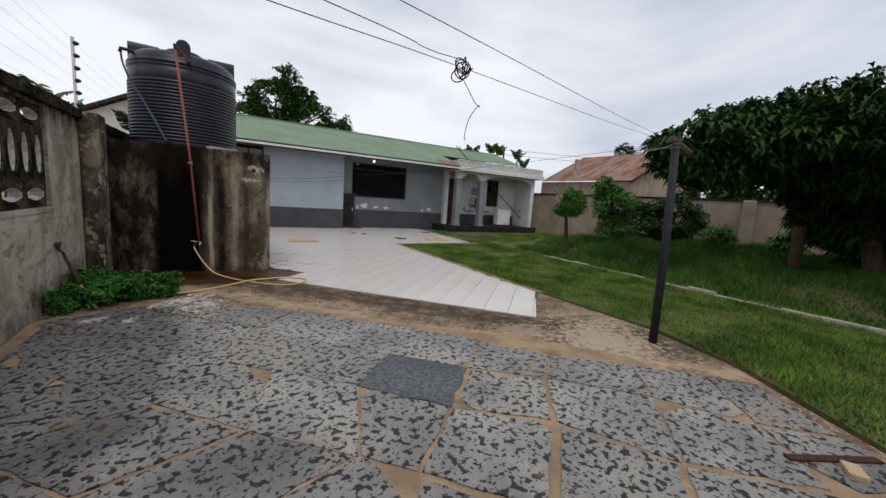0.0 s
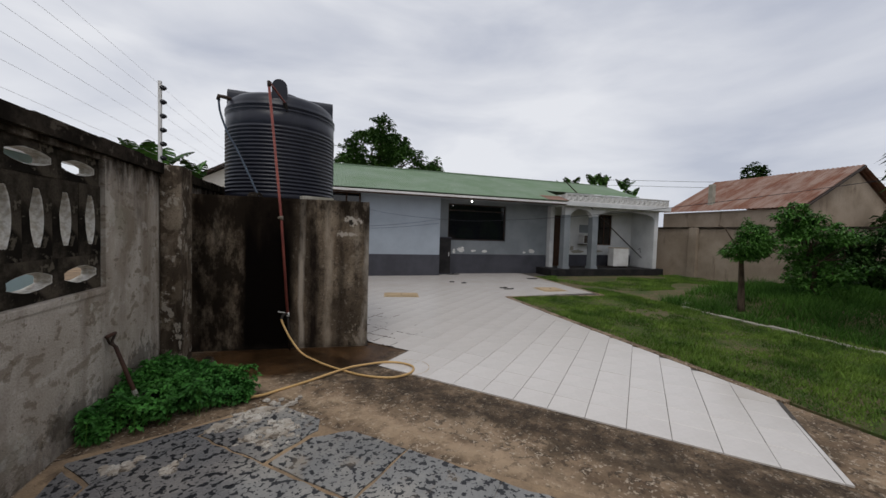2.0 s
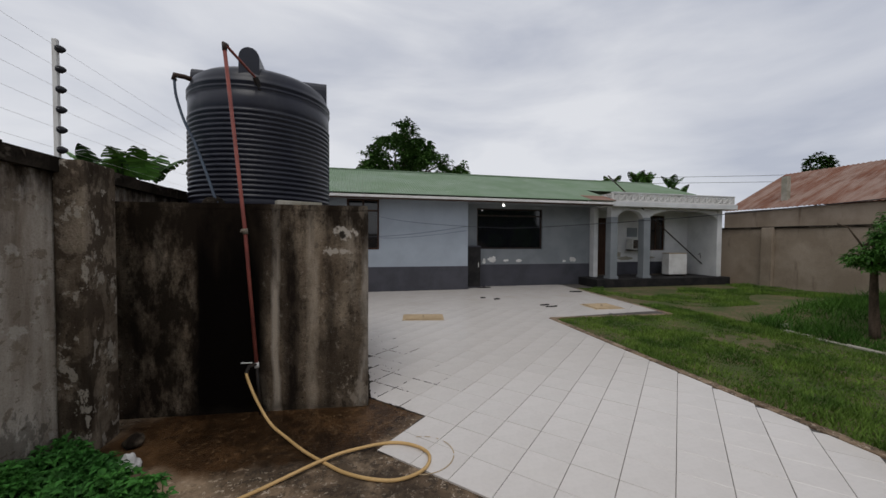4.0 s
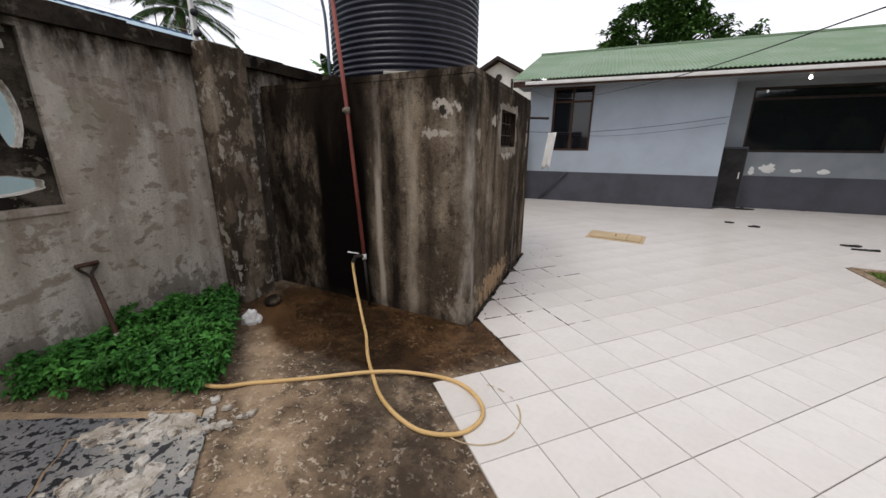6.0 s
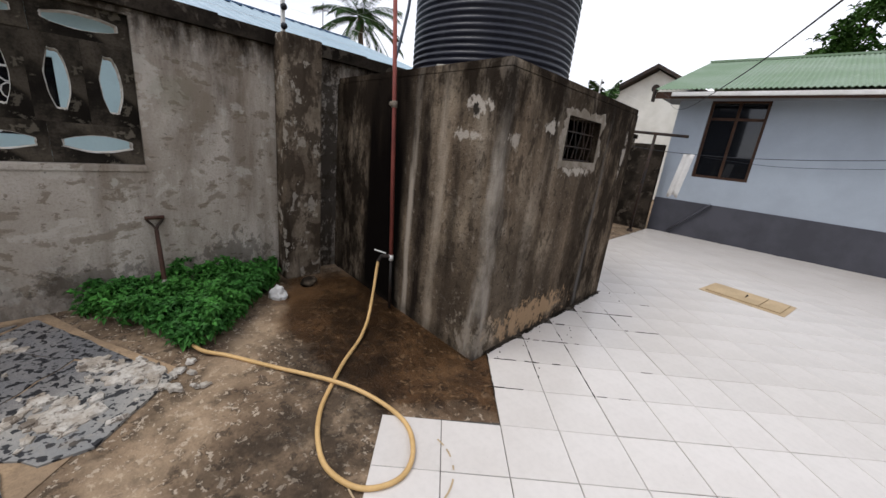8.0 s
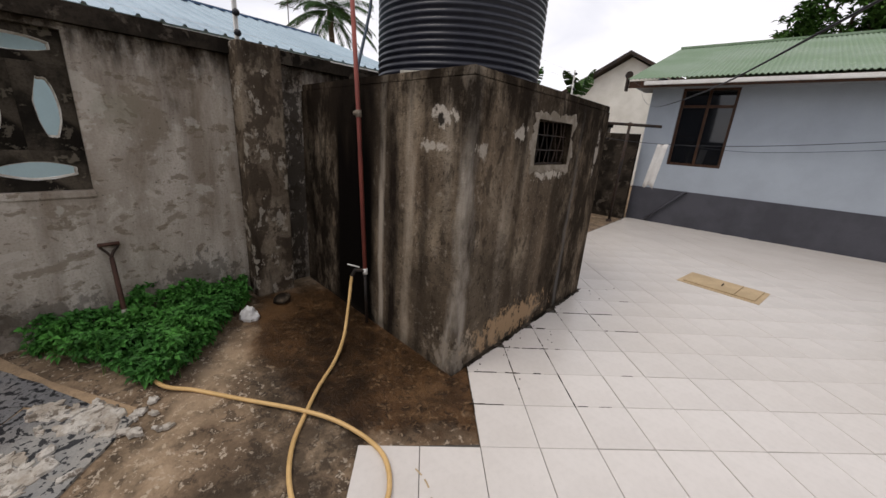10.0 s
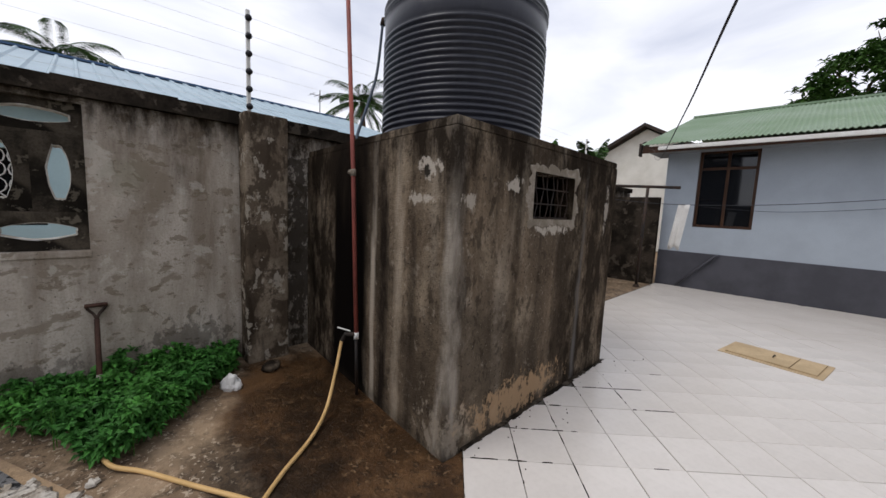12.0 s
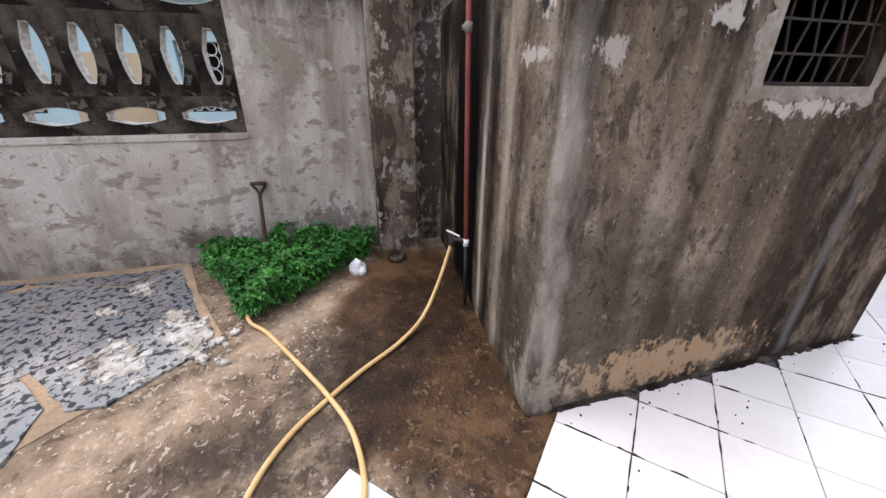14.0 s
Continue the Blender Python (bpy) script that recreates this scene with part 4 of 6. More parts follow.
ob = stone(0.79, 6.45, 0.085, "black_mould", "stone", "black mouldy stone on the pump house roof", "stone", 5)
ob.location.z = 1.95
stone(0.42, 5.83, 0.075, "stained", "stone", "dark mossy stone beside the pilaster", "stone", 2)
def plaster_spill(x, y, rx, ry, count, seed):
    """A spill of dried plaster: ragged overlapping crusts with gaps between them, thinning outwards."""
    rnd = random.Random(seed)
    bm = bmesh.new()
    for _ in range(count):
        a, d = rnd.uniform(0, 2 * math.pi), abs(rnd.gauss(0, 0.5))
        px, py = rx * d * math.cos(a), ry * d * math.sin(a)
        cx, cy = x + px * 0.75 - py * 0.65, y + px * 0.65 + py * 0.75
        r, high, n = rnd.uniform(0.015, 0.062) * (1.15 - 0.5 * min(1, d)), rnd.uniform(0.004, 0.016), 11
        ph, el = rnd.uniform(0, 6), rnd.uniform(0.45, 1.0)
        edge = []
        for q in range(n):
            t = 2 * math.pi * q / n
            w = r * (1 + rnd.uniform(-0.38, 0.38))
            ex, ey = w * math.cos(t), w * el * math.sin(t)
            edge.append((cx + ex * math.cos(ph) - ey * math.sin(ph), cy + ex * math.sin(ph) + ey * math.cos(ph)))
        lo = [bm.verts.new((ex, ey, -0.006)) for ex, ey in edge]
        hi = [bm.verts.new((cx + (ex - cx) * 0.86, cy + (ey - cy) * 0.86, high * rnd.uniform(0.5, 1.3))) for ex, ey in edge]
        top = bm.verts.new((cx, cy, high * rnd.uniform(0.8, 1.7)))
        for q in range(n):
            bm.faces.new((lo[q], lo[(q + 1) % n], hi[(q + 1) % n], hi[q]))
            bm.faces.new((hi[q], hi[(q + 1) % n], top))
    ob = part("dried_plaster", bm, "plaster", None, "white crusts of dried plaster on the paving")
    return tagged(ob, category="rubble", group="dried plaster spills", kind="stuff")


for k, (x, y, rx, ry, n) in enumerate(((1.16, 4.45, 0.40, 0.17, 70), (1.33, 4.12, 0.36, 0.17, 60), (0.42, 3.90, 0.16, 0.10, 12), (0.95, 4.28, 0.16, 0.08, 14), (0.75, 3.82, 0.10, 0.06, 8))):
    plaster_spill(x, y, rx, ry, n, k + 3)

for x, z, rx, rz, y, k in PEELS:
    hp("peeled_patch", blob_plate(x, z, rx, rz, 0.003, lambda u, v, d: (u, y - d, v), k * 1.7), "trim" if y < 14.8 else "kerb", "flaking paint patch")

# ---- things at the house ----
ac = thing("air_conditioner", "white outdoor air conditioner unit standing on the porch", "air conditioner", 14.15, 14.2, 0.27)
part("casing", box(-0.42, -0.17, 0.06, 0.42, 0.17, 0.86, 0.02), "trim", ac)
part("top_panel", box(-0.43, -0.18, 0.861, 0.43, 0.18, 0.885, 0.008), "manhole", ac, "rust-stained top panel")
for x in (-0.36, 0.26):
    part("foot", box(x, -0.16, 0.0, x + 0.1, 0.16, 0.058), "iron", ac)
wac = thing("window_air_conditioner", "boxy window air conditioner set through the porch wall", "air conditioner", 12.8, 14.9, 1.27)
part("casing", box(-0.27, -0.34, 0.0, 0.27, -0.003, 0.42, 0.012), "trim", wac)
part("grille", box(-0.23, -0.352, 0.04, 0.23, -0.341, 0.38, 0.004), "iron", wac, "dark slatted grille")
for k in range(7):
    part("slat", box(-0.22, -0.36, 0.06 + k * 0.046, 0.22, -0.353, 0.07 + k * 0.046), "peel", wac)
part("bracket", box(-0.3, -0.3, -0.04, 0.3, -0.003, -0.003), "iron", wac)
part("cover_panel", box(-0.25, -0.02, 0.5, 0.22, -0.003, 0.86), "grey_wall", wac, "grey board closing the opening")
cab = thing("metal_cabinet", "dark grey metal cabinet in the wall recess", "cabinet", 5.95, 14.3, 0)
part("body", box(-0.27, -0.15, 0, 0.25, 0.185, 1.42, 0.008), "plinth", cab)
part("door", box(-0.25, -0.165, 0.05, 0.23, -0.152, 1.38, 0.004), "black_step", cab)
part("handle", box(0.15, -0.18, 0.7, 0.17, -0.166, 0.85), "trim", cab, "small pale handle")
lamp = thing("eave_lamp", "small lit white bulb under the eave", "lamp", 6.75, 13.55, 2.85)
m = bpy.data.materials.new("bulb_glow")
m.use_nodes = True
m.node_tree.nodes["Principled BSDF"].inputs["Emission Color"].default_value = (1, 0.98, 0.95, 1)
m.node_tree.nodes["Principled BSDF"].inputs["Emission Strength"].default_value = 6
M["bulb"] = m
part("holder", lathe([(0.03, -0.07), (0.035, 0.0)], 16), "trim", lamp)
part("bulb", lathe([(0.008, -0.14), (0.022, -0.13), (0.028, -0.11), (0.022, -0.08), (0.016, -0.071)], 20), "bulb", lamp, "glowing white bulb", True)
stick = tube([(15.46, 14.2, 0.72), (12.9, 13.78, 2.3), (10.45, 13.33, 3.82)], 0.022, 8)
tagged(part("leaning_pole", stick, "iron", None, "thin dark pole leaning across the porch", True), category="pole")
bracket = tube([(15.46, 14.25, 0.95), (15.25, 14.1, 1.15), (15.0, 13.95, 1.1)], 0.012, 6)
tagged(part("wall_bracket", bracket, "iron", None, "bent iron bracket on the porch wall", True), category="bracket")
rag = bmesh.new()
cols = []
for i in range(9):
    x = i * 0.025
    fold = 0.02 * math.sin(i * 1.9)
    cols.append([rag.verts.new((2.08 + x * 0.8 - 0.09 * (k / 9), 11.5 + fold * (0.3 + k / 9) - 0.01 * k / 9, 1.68 - k * 0.078 - 0.03 * math.sin(i) * k / 9)) for k in range(10)])
for a, b in zip(cols, cols[1:]):
    for k in range(9):
        rag.faces.new((a[k], b[k], b[k + 1], a[k + 1]))
towel = part("towel", rag, "trim", None, "white towel hanging from a line", True)
sol = towel.modifiers.new("thick", "SOLIDIFY")
sol.thickness = 0.006
tagged(towel, category="towel")
line = tube(smooth_line([(0.0, 11.2, 1.9), (1.2, 11.35, 1.74), (2.18, 11.5, 1.68), (3.3, 12.3, 1.74), (4.6, 13.2, 1.9), (5.64, 13.89, 2.06)]), 0.005, 5)
tagged(part("clothes_line", line, "cable", None, "thin dark line strung along the blue wall", True), category="line")
spout = tube([(0.0, 11.5, 2.02), (1.0, 11.58, 2.0), (2.05, 11.66, 1.96)], 0.025, 8)
tagged(part("drain_spout", spout, "iron", None, "dark pipe sticking out over the yard", True), category="pipe")

line = tube(smooth_line([(2.0, 13.85, 1.72), (3.2, 13.84, 1.66), (4.6, 13.84, 1.78), (5.6, 13.85, 1.92)], 8), 0.004, 5)
tagged(part("clothes_line", line, "cable", None, "thin dark line strung along the blue wall", True), category="line")
drain = thing("drain_pipe", "dark pipe running aslant down the grey plinth", "pipe", 2.3, 13.85, 0.73)
part("pipe_run", tube([(0.0, 0.0, 0.0), (-0.65, 0.0, -0.715)], 0.022, 8), "plinth", drain, smooth=True)
part("elbow", tube(smooth_line([(0.0, 0.0, 0.0), (0.03, 0.01, 0.01), (0.04, 0.06, 0.01)], 4), 0.024, 8), "plinth", drain, smooth=True)
prop = thing("post", "thin dark iron post standing by the stained wall", "post", 1.15, 12.95, 0)
part("pole", tube([(0, 0, -0.01), (0.01, 0, 1.0), (0.03, 0.02, 2.1)], 0.03, 8), "iron", prop, smooth=True)
part("foot", tube([(0, 0, -0.008), (0, 0, 0.05)], [0.07, 0.05], 8), "iron", prop)

# ---- manholes ----


def manhole(x, y, w, d, rz, label):
    t = thing("manhole_cover", label, "manhole cover", x, y, 0, group="manhole covers in the patio")
    part("rim", prism([(-w / 2 - 0.05, -d / 2 - 0.05), (w / 2 + 0.05, -d / 2 - 0.05), (w / 2 + 0.05, d / 2 + 0.05), (-w / 2 - 0.05, d / 2 + 0.05)], -0.02, 0.006), "manhole", t, "rough concrete rim")
    for k in (0, 1):
        part("plate", box(-w / 2 + k * w * 0.73 + 0.004, -d / 2, 0.0, (w / 2 - w * 0.27 - 0.004) if k == 0 else w / 2, d / 2, 0.022, 0.004), "manhole", t)
    part("lifting_eye", tube([(0.0, -0.04, 0.022), (0.0, -0.02, 0.04), (0.0, 0.02, 0.04), (0.0, 0.04, 0.022)], 0.006, 6), "iron", t)
    t.rotation_euler = (0, 0, radians(rz))
    return t


manhole(3.48, 9.95, 0.74, 0.46, -10, "tan concrete manhole cover in two plates")
manhole(8.0, 10.3, 0.66, 0.6, -3, "square tan concrete manhole cover")

# ---- pole, clothes wires ----
post = thing("clothes_pole", "dark wooden pole with a short crosspiece holding wires", "pole", 5.7, 1.37, 0)
part("shaft", tube([(0, 0, -0.05), (0, 0.02, 1.1), (-0.02, 0.06, 2.2)], [0.045, 0.042, 0.038], 12), "cable", post, smooth=True)
part("crosspiece", tube([(-0.07, 0.1, 2.21), (0.2, 0.03, 2.09)], 0.045, 8), "bark", post)
part("wire_tie", tube(smooth_line([(-0.02 + 0.05 * math.cos(k), 0.06 + 0.05 * math.sin(k), 2.1 + 0.006 * k) for k in range(14)], 3), 0.003, 5), "peel", post)
TIP = Vector((5.68, 1.43, 2.17))


def wire(name, pts, r, mat, label):
    return tagged(part(name, tube(smooth_line(pts, 10), r, 6), mat, None, label, True), category="wire")


C0 = Vector((2.27, 0.36, 1.85))
wire("clothes_wire", [TIP, TIP.lerp(C0, 0.5) - Vector((0, 0, 0.015)), C0, (1.59, 0.15, 1.785), (0.0, -0.34, 1.64)], 0.0012, "cable", "thin wire strung from pole to wall")
wire("clothes_wire", [TIP + Vector((0.0, 0.02, 0.02)), (3.8, 0.77, 2.0), (1.9, 0.09, 1.845), (0.0, -0.57, 1.67)], 0.0012, "cable", "thin wire strung from pole to wall")
wire("clothes_wire", [C0 + Vector((-0.03, -0.01, 0.02)), (2.1, 0.3, 1.85), (1.75, 0.11, 1.80), (0.0, -0.45, 1.68)], 0.0012, "cable", "thin wire strung from pole to wall")
coil = thing("wire_coil", "tangled coil of dark wire hanging on the line", "wire coil", *C0)
for k in range(7):
    rot = Matrix.Rotation(k * 0.9, 4, "Z") @ Matrix.Rotation(0.6 * math.sin(k * 2.1) + 1.2, 4, "X")
    off = Vector((0.012 * math.sin(k * 3), 0.01 * math.cos(k * 2), -0.006 * k + 0.012))
    part("turn", tube([off + rot @ Vector(((0.024 + 0.003 * k % 0.008) * math.cos(t), 0.026 * math.sin(t), 0.0)) for t in (2 * math.pi * q / 16 for q in range(17))], 0.0022, 5), "cable", coil)
part("tail", tube(smooth_line([(0, 0, -0.03), (0.03, 0.005, -0.06), (0.07, 0.01, -0.1), (0.09, 0.012, -0.105), (0.075, 0.01, -0.115), (0.04, 0.0, -0.16), (0.02, -0.01, -0.22), (0.025, -0.01, -0.235)], 6), 0.0014, 5), "cable", coil, "loose bent wire end")
wire("loose_wire", [TIP, (5.5, 1.47, 2.1), (5.2, 1.55, 2.02), (5.0, 1.6, 2.06), (4.93, 1.62, 2.0), (5.02, 1.6, 1.96), (5.1, 1.57, 2.03), (5.3, 1.52, 2.06), TIP - Vector((0, 0, 0.04))], 0.004, "peel", "pale tangled wire looped at the pole top")

# ---- electric fence ----
for y in (5.82, 12.6):
    ef = thing("electric_fence_post", "white metal post with black insulators on the wall", "fence post", -0.02, y, 2.19, group="electric fence posts")
    part("post", box(-0.015, -0.015, 0, 0.015, 0.015, 0.9, 0.003), "trim", ef)
    for k in range(6):
        part("insulator", lathe([(0.012, -0.03), (0.026, -0.02), (0.028, 0.0), (0.018, 0.02), (0.01, 0.03)], 12), "cable", ef, smooth=True).matrix_basis = pose(0.03, 0, 0.09 + k * 0.148, 0, 90)
for k in range(6):
    z = 2.28 + k * 0.148
    tagged(part("fence_wire", tube([(0.012, -9, z), (0.012, 5.8, z), (0.012, 12.6, z), (0.012, 15.5, z)], 0.001, 4), "trim", None, "thin steel wire of the electric fence"), category="wire", group="electric fence wires")

# ---- kerb ----
kerb = thing("garden_kerb", "low pale stone kerb running through the grass", "kerb", 9.6, 3, 0, kind="structure")
pts = [(10.35, 7.75), (10.0, 7.72), (9.75, 7.5), (9.68, 7.1)] + [(9.66 - 0.02 * k + 0.03 * math.sin(k), 7.1 - 0.48 * k) for k in range(1, 20)]
for (x0, y0), (x1, y1) in zip(pts, pts[1:]):
    l = math.hypot(x1 - x0, y1 - y0)
    bm = box(-0.055, 0.004, -0.05, 0.055, l - 0.004, 0.03 + random.uniform(-0.03, 0.022), 0.012)
    part("kerb_stone", bm, "kerb", kerb).matrix_basis = pose(x0 - 9.6, y0 - 3, 0, 0, 0, math.degrees(math.atan2(y1 - y0, x1 - x0)) - 90)
edge = [((6.09, 3.45), (6.09, 9.36)), ((6.09, 9.36), (8.95, 9.18)), ((8.95, 9.18), (9.33, 13.38)), ((5.06, 2.46), (6.09, 3.45))]
for (x0, y0), (x1, y1) in edge[:3]:
    l = math.hypot(x1 - x0, y1 - y0)
    part("edging", box(-0.06, 0, -0.05, 0.055, l, 0.006, 0.01), "apron", kerb, "rough brown concrete edging").matrix_basis = pose(x0 - 9.6, y0 - 3, 0, 0, 0, math.degrees(math.atan2(y1 - y0, x1 - x0)) - 90)

# ---- plants ----


def leaf_mesh(name, base, way, length, width, mat, parent, label="", fold=0.25, droop=0.3):
    """Many leaves in one mesh: base points, growing directions, a length and a width for each. Six corners a leaf."""
    base, way = np.asarray(base), np.asarray(way)
    n = len(base)
    way = way / np.linalg.norm(way, axis=1)[:, None]
    up = np.tile((0.0, 0.0, 1.0), (n, 1)) + np.random.normal(0, 0.35, (n, 3))
    sidew = np.cross(way, up)
    sidew /= np.linalg.norm(sidew, axis=1)[:, None] + 1e-9
    nor = np.cross(sidew, way)
    L, Wd = np.broadcast_to(length, n)[:, None], np.broadcast_to(width, n)[:, None]
    mid = base + way * L * 0.5
    tip = base + way * L * 0.95 - np.array((0, 0, 1.0)) * L * droop
    verts = np.stack([base, mid + sidew * Wd / 2 + nor * Wd * fold, mid - sidew * Wd / 2 + nor * Wd * fold, tip, mid], 1).reshape(-1, 3)
    k = np.arange(n) * 5
    faces = np.stack([np.stack([k, k + 1, k + 4], 1), np.stack([k, k + 4, k + 2], 1), np.stack([k + 1, k + 3, k + 4], 1), np.stack([k + 4, k + 3, k + 2], 1)], 1).reshape(-1, 3)
    me = bpy.data.meshes.new(name)
    me.from_pydata(verts.tolist(), [], faces.tolist())
    me.materials.append(M[mat])
    ob = new(name, me)
    ob.parent = parent
    return tagged(ob, label)


def whorls(centres, per, length, spread):
    """Leaves standing round the given twig tips."""
    c = np.repeat(np.asarray(centres), per, 0)
    a = np.random.uniform(0, 2 * math.pi, len(c))
    tilt = np.random.normal(spread, 0.35, len(c))
    way = np.stack([np.cos(a) * np.cos(tilt), np.sin(a) * np.cos(tilt), np.sin(tilt)], 1)
    return c + np.random.normal(0, length * 0.12, c.shape), way


def crown_points(lobes, n, shell=0.55):
    """Twig tips spread over lobes (x, y, z, rx, ry, rz), most of them near the outside, with gaps."""
    out = []
    size = np.array([l[3] * l[4] + l[4] * l[5] for l in lobes])
    pick = np.random.choice(len(lobes), n * 2, p=size / size.sum())
    for k in pick:
        x, y, z, rx, ry, rz = lobes[k]
        d = np.random.normal(0, 1, 3)
        d /= np.linalg.norm(d)
        rag = 1 + 0.28 * noise.noise((d[0] * 2.3 + k, d[1] * 2.3, d[2] * 2.3)) + 0.12 * noise.noise((d[0] * 6, d[1] * 6 + k, d[2] * 6))
        r = rag * np.random.uniform(shell, 1.0) ** 0.6
        p = (x + d[0] * rx * r, y + d[1] * ry * r, z + d[2] * rz * r)
        if noise.noise((p[0] * 1.1, p[1] * 1.1, p[2] * 1.1)) > -0.32:
            out.append(p)
        if len(out) >= n:
            break
    return out


def tree(label, foot, fork, lobes, twigs, per, leaf, width, mat, spread=0.1, droop=0.35, trunk=0.14, name="tree", category="tree", shell=0.55):
    t = thing(name, label, category, *foot)
    ft = Vector(foot)
    part("trunk", rel(tube(smooth_line([ft - Vector((0, 0, 0.1)), ft.lerp(Vector(fork), 0.5) + Vector((0.08, 0.05, 0)), fork], 5), [trunk * (1 - 0.04 * k) for k in range(11)], 10), *foot), "bark", t, smooth=True)
    bm = bmesh.new()
    for x, y, z, rx, ry, rz in lobes:
        mid = Vector(fork).lerp(Vector((x, y, z)), 0.5) + Vector((random.uniform(-0.2, 0.2), random.uniform(-0.2, 0.2), 0.1))
        pts = smooth_line([fork, mid, (x, y, z), (x + rx * 0.4, y + ry * 0.2, z + rz * 0.5)], 4)
        tube(pts, [trunk * 0.55 * (1 - k / (len(pts) + 1)) for k in range(len(pts))], 6, bm)
        for _ in range(4):
            e = Vector((x + random.uniform(-rx, rx) * 0.8, y + random.uniform(-ry, ry) * 0.8, z + random.uniform(-0.3, 0.8) * rz))
            tube([mid, mid.lerp(e, 0.6) + Vector((0, 0, 0.1)), e], [trunk * 0.25, trunk * 0.15, 0.01], 5, bm)
    part("limbs", rel(bm, *foot), "bark", t, smooth=True)
    base, way = whorls(crown_points(lobes, twigs, shell), per, leaf, spread)
    n = len(base)
    leaf_mesh("crown", base - np.array(foot), way, leaf * np.random.uniform(0.7, 1.2, n), width * np.random.uniform(0.8, 1.2, n), mat, t, droop=droop)
    return t


tree("broad spreading dark green tree with drooping leaves over the wall", (13.6, 1.0, 0.3), (13.2, 1.3, 2.0),
     [(12.2, 2.5, 3.2, 1.9, 1.8, 0.95), (10.9, 3.3, 2.85, 1.3, 1.3, 0.8), (13.0, 0.8, 3.25, 2.2, 2.3, 1.1), (12.0, -1.4, 3.0, 2.2, 2.2, 1.2), (13.4, 2.3, 3.1, 1.3, 1.3, 0.9), (13.2, -3.4, 3.0, 2.2, 2.2, 1.3),
      (12.6, 0.6, 2.8, 1.6, 2.0, 0.9), (14.0, -2.0, 2.0, 1.6, 2.0, 1.2), (14.4, 1.7, 1.9, 1.1, 1.2, 1.0), (14.5, -0.7, 1.9, 1.3, 1.8, 1.2), (14.8, 2.2, 1.7, 0.8, 0.8, 0.8), (14.1, 1.2, 1.6, 1.0, 1.3, 0.9), (13.3, 1.6, 2.4, 1.2, 1.2, 0.6)], 11000, 8, 0.27, 0.095, "leaf", 0.1, 0.45, 0.2)
tree("leafy green tree rising behind the house", (5.4, 27, 0), (5.4, 27, 4.5),
     [(4.6, 27, 7.0, 2.0, 2.0, 1.7), (6.6, 27, 6.2, 1.9, 1.8, 1.4), (3.2, 27, 5.6, 1.4, 1.5, 1.3), (8.6, 27, 5.4, 1.5, 1.4, 1.0), (5.2, 26.6, 8.5, 0.8, 0.8, 1.0), (9.3, 27, 6.0, 0.5, 0.5, 0.9), (6.2, 27, 7.6, 1.0, 0.9, 0.8)],
     1250, 8, 0.40, 0.15, "leaf_mid", 0.2, 0.25, 0.25)
tree("dark narrow treetop far behind rusty roofs", (45, 28.4, 0), (45, 28.4, 6), [(45, 28.4, 8.6, 1.1, 1.1, 1.4), (45, 28.6, 7.4, 1.5, 1.5, 1.2)], 400, 8, 0.5, 0.2, "leaf", 0.3, 0.2, 0.15)
tree("dark leafy tree beyond the boundary wall", (22.5, 5.6, 0), (22.5, 5.6, 1.8), [(22.0, 5.8, 2.6, 1.5, 1.7, 1.0), (22.4, 3.6, 2.6, 1.5, 1.6, 1.0), (22.6, 1.6, 2.7, 1.4, 1.6, 1.1), (22.3, 4.6, 3.2, 1.4, 1.8, 0.8), (22.6, 8.0, 2.5, 1.2, 1.5, 0.9)], 1800, 8, 0.32, 0.12, "leaf", 0.1, 0.35, 0.14)
tree("round clipped shrub on a thin bare stem", (10.3, 6.6, 0.15), (10.12, 6.55, 1.2), [(10.08, 6.55, 1.66, 0.48, 0.48, 0.36), (10.08, 6.53, 1.48, 0.54, 0.54, 0.32)], 800, 8, 0.09, 0.026, "leaf_light", 0.1, 0.3, 0.07, "shrub", "shrub")
tree("loose light green shrub against the boundary wall", (11.9, 6.2, 0.3), (11.9, 6.2, 0.9),
     [(11.85, 6.25, 1.6, 0.62, 0.62, 0.62), (11.7, 6.5, 2.05, 0.4, 0.42, 0.42), (12.0, 5.8, 1.3, 0.5, 0.5, 0.55), (11.9, 6.2, 0.9, 0.5, 0.55, 0.45)], 700, 8, 0.14, 0.05, "leaf_light", 0.2, 0.35, 0.06, "shrub", "shrub", 0.3)
tree("dense dark rounded bush against the boundary wall", (15.6, 6.4, 0.4), (15.6, 6.4, 0.8), [(15.6, 6.4, 1.25, 0.95, 1.05, 0.85), (15.3, 7.3, 1.1, 0.8, 0.8, 0.7)], 1100, 8, 0.16, 0.06, "leaf", 0.1, 0.3, 0.06, "shrub", "shrub")
tree("small yellow-green plant in the long grass", (14.7, 4.5, 0.4), (14.7, 4.5, 0.6), [(14.7, 4.5, 0.8, 0.4, 0.4, 0.3)], 90, 7, 0.3, 0.05, "leaf_light", 0.5, 0.3, 0.03, "plant", "plant")
for k in range(9):
    y = -4.5 + k * 0.95 + random.uniform(-0.2, 0.2)
    x = 16.0 + random.uniform(-0.5, 0.2)
    tree("low broad-leaved plant along the foot of the wall", (x, y, 0.42), (x, y, 0.6), [(x, y, 0.8, 0.5, 0.5, 0.35)], 70, 7, 0.3, 0.09, "leaf_light", 0.5, 0.4, 0.025, "plant", "plant")
stump = tube([(12.9, 2.2, 0.2), (12.88, 2.2, 0.8), (12.93, 2.22, 1.36)], [0.14, 0.11, 0.12], 10)
tagged(part("tree_stump", stump, "bark", None, "tall cut tree stump in the long grass", True), category="tree stump")


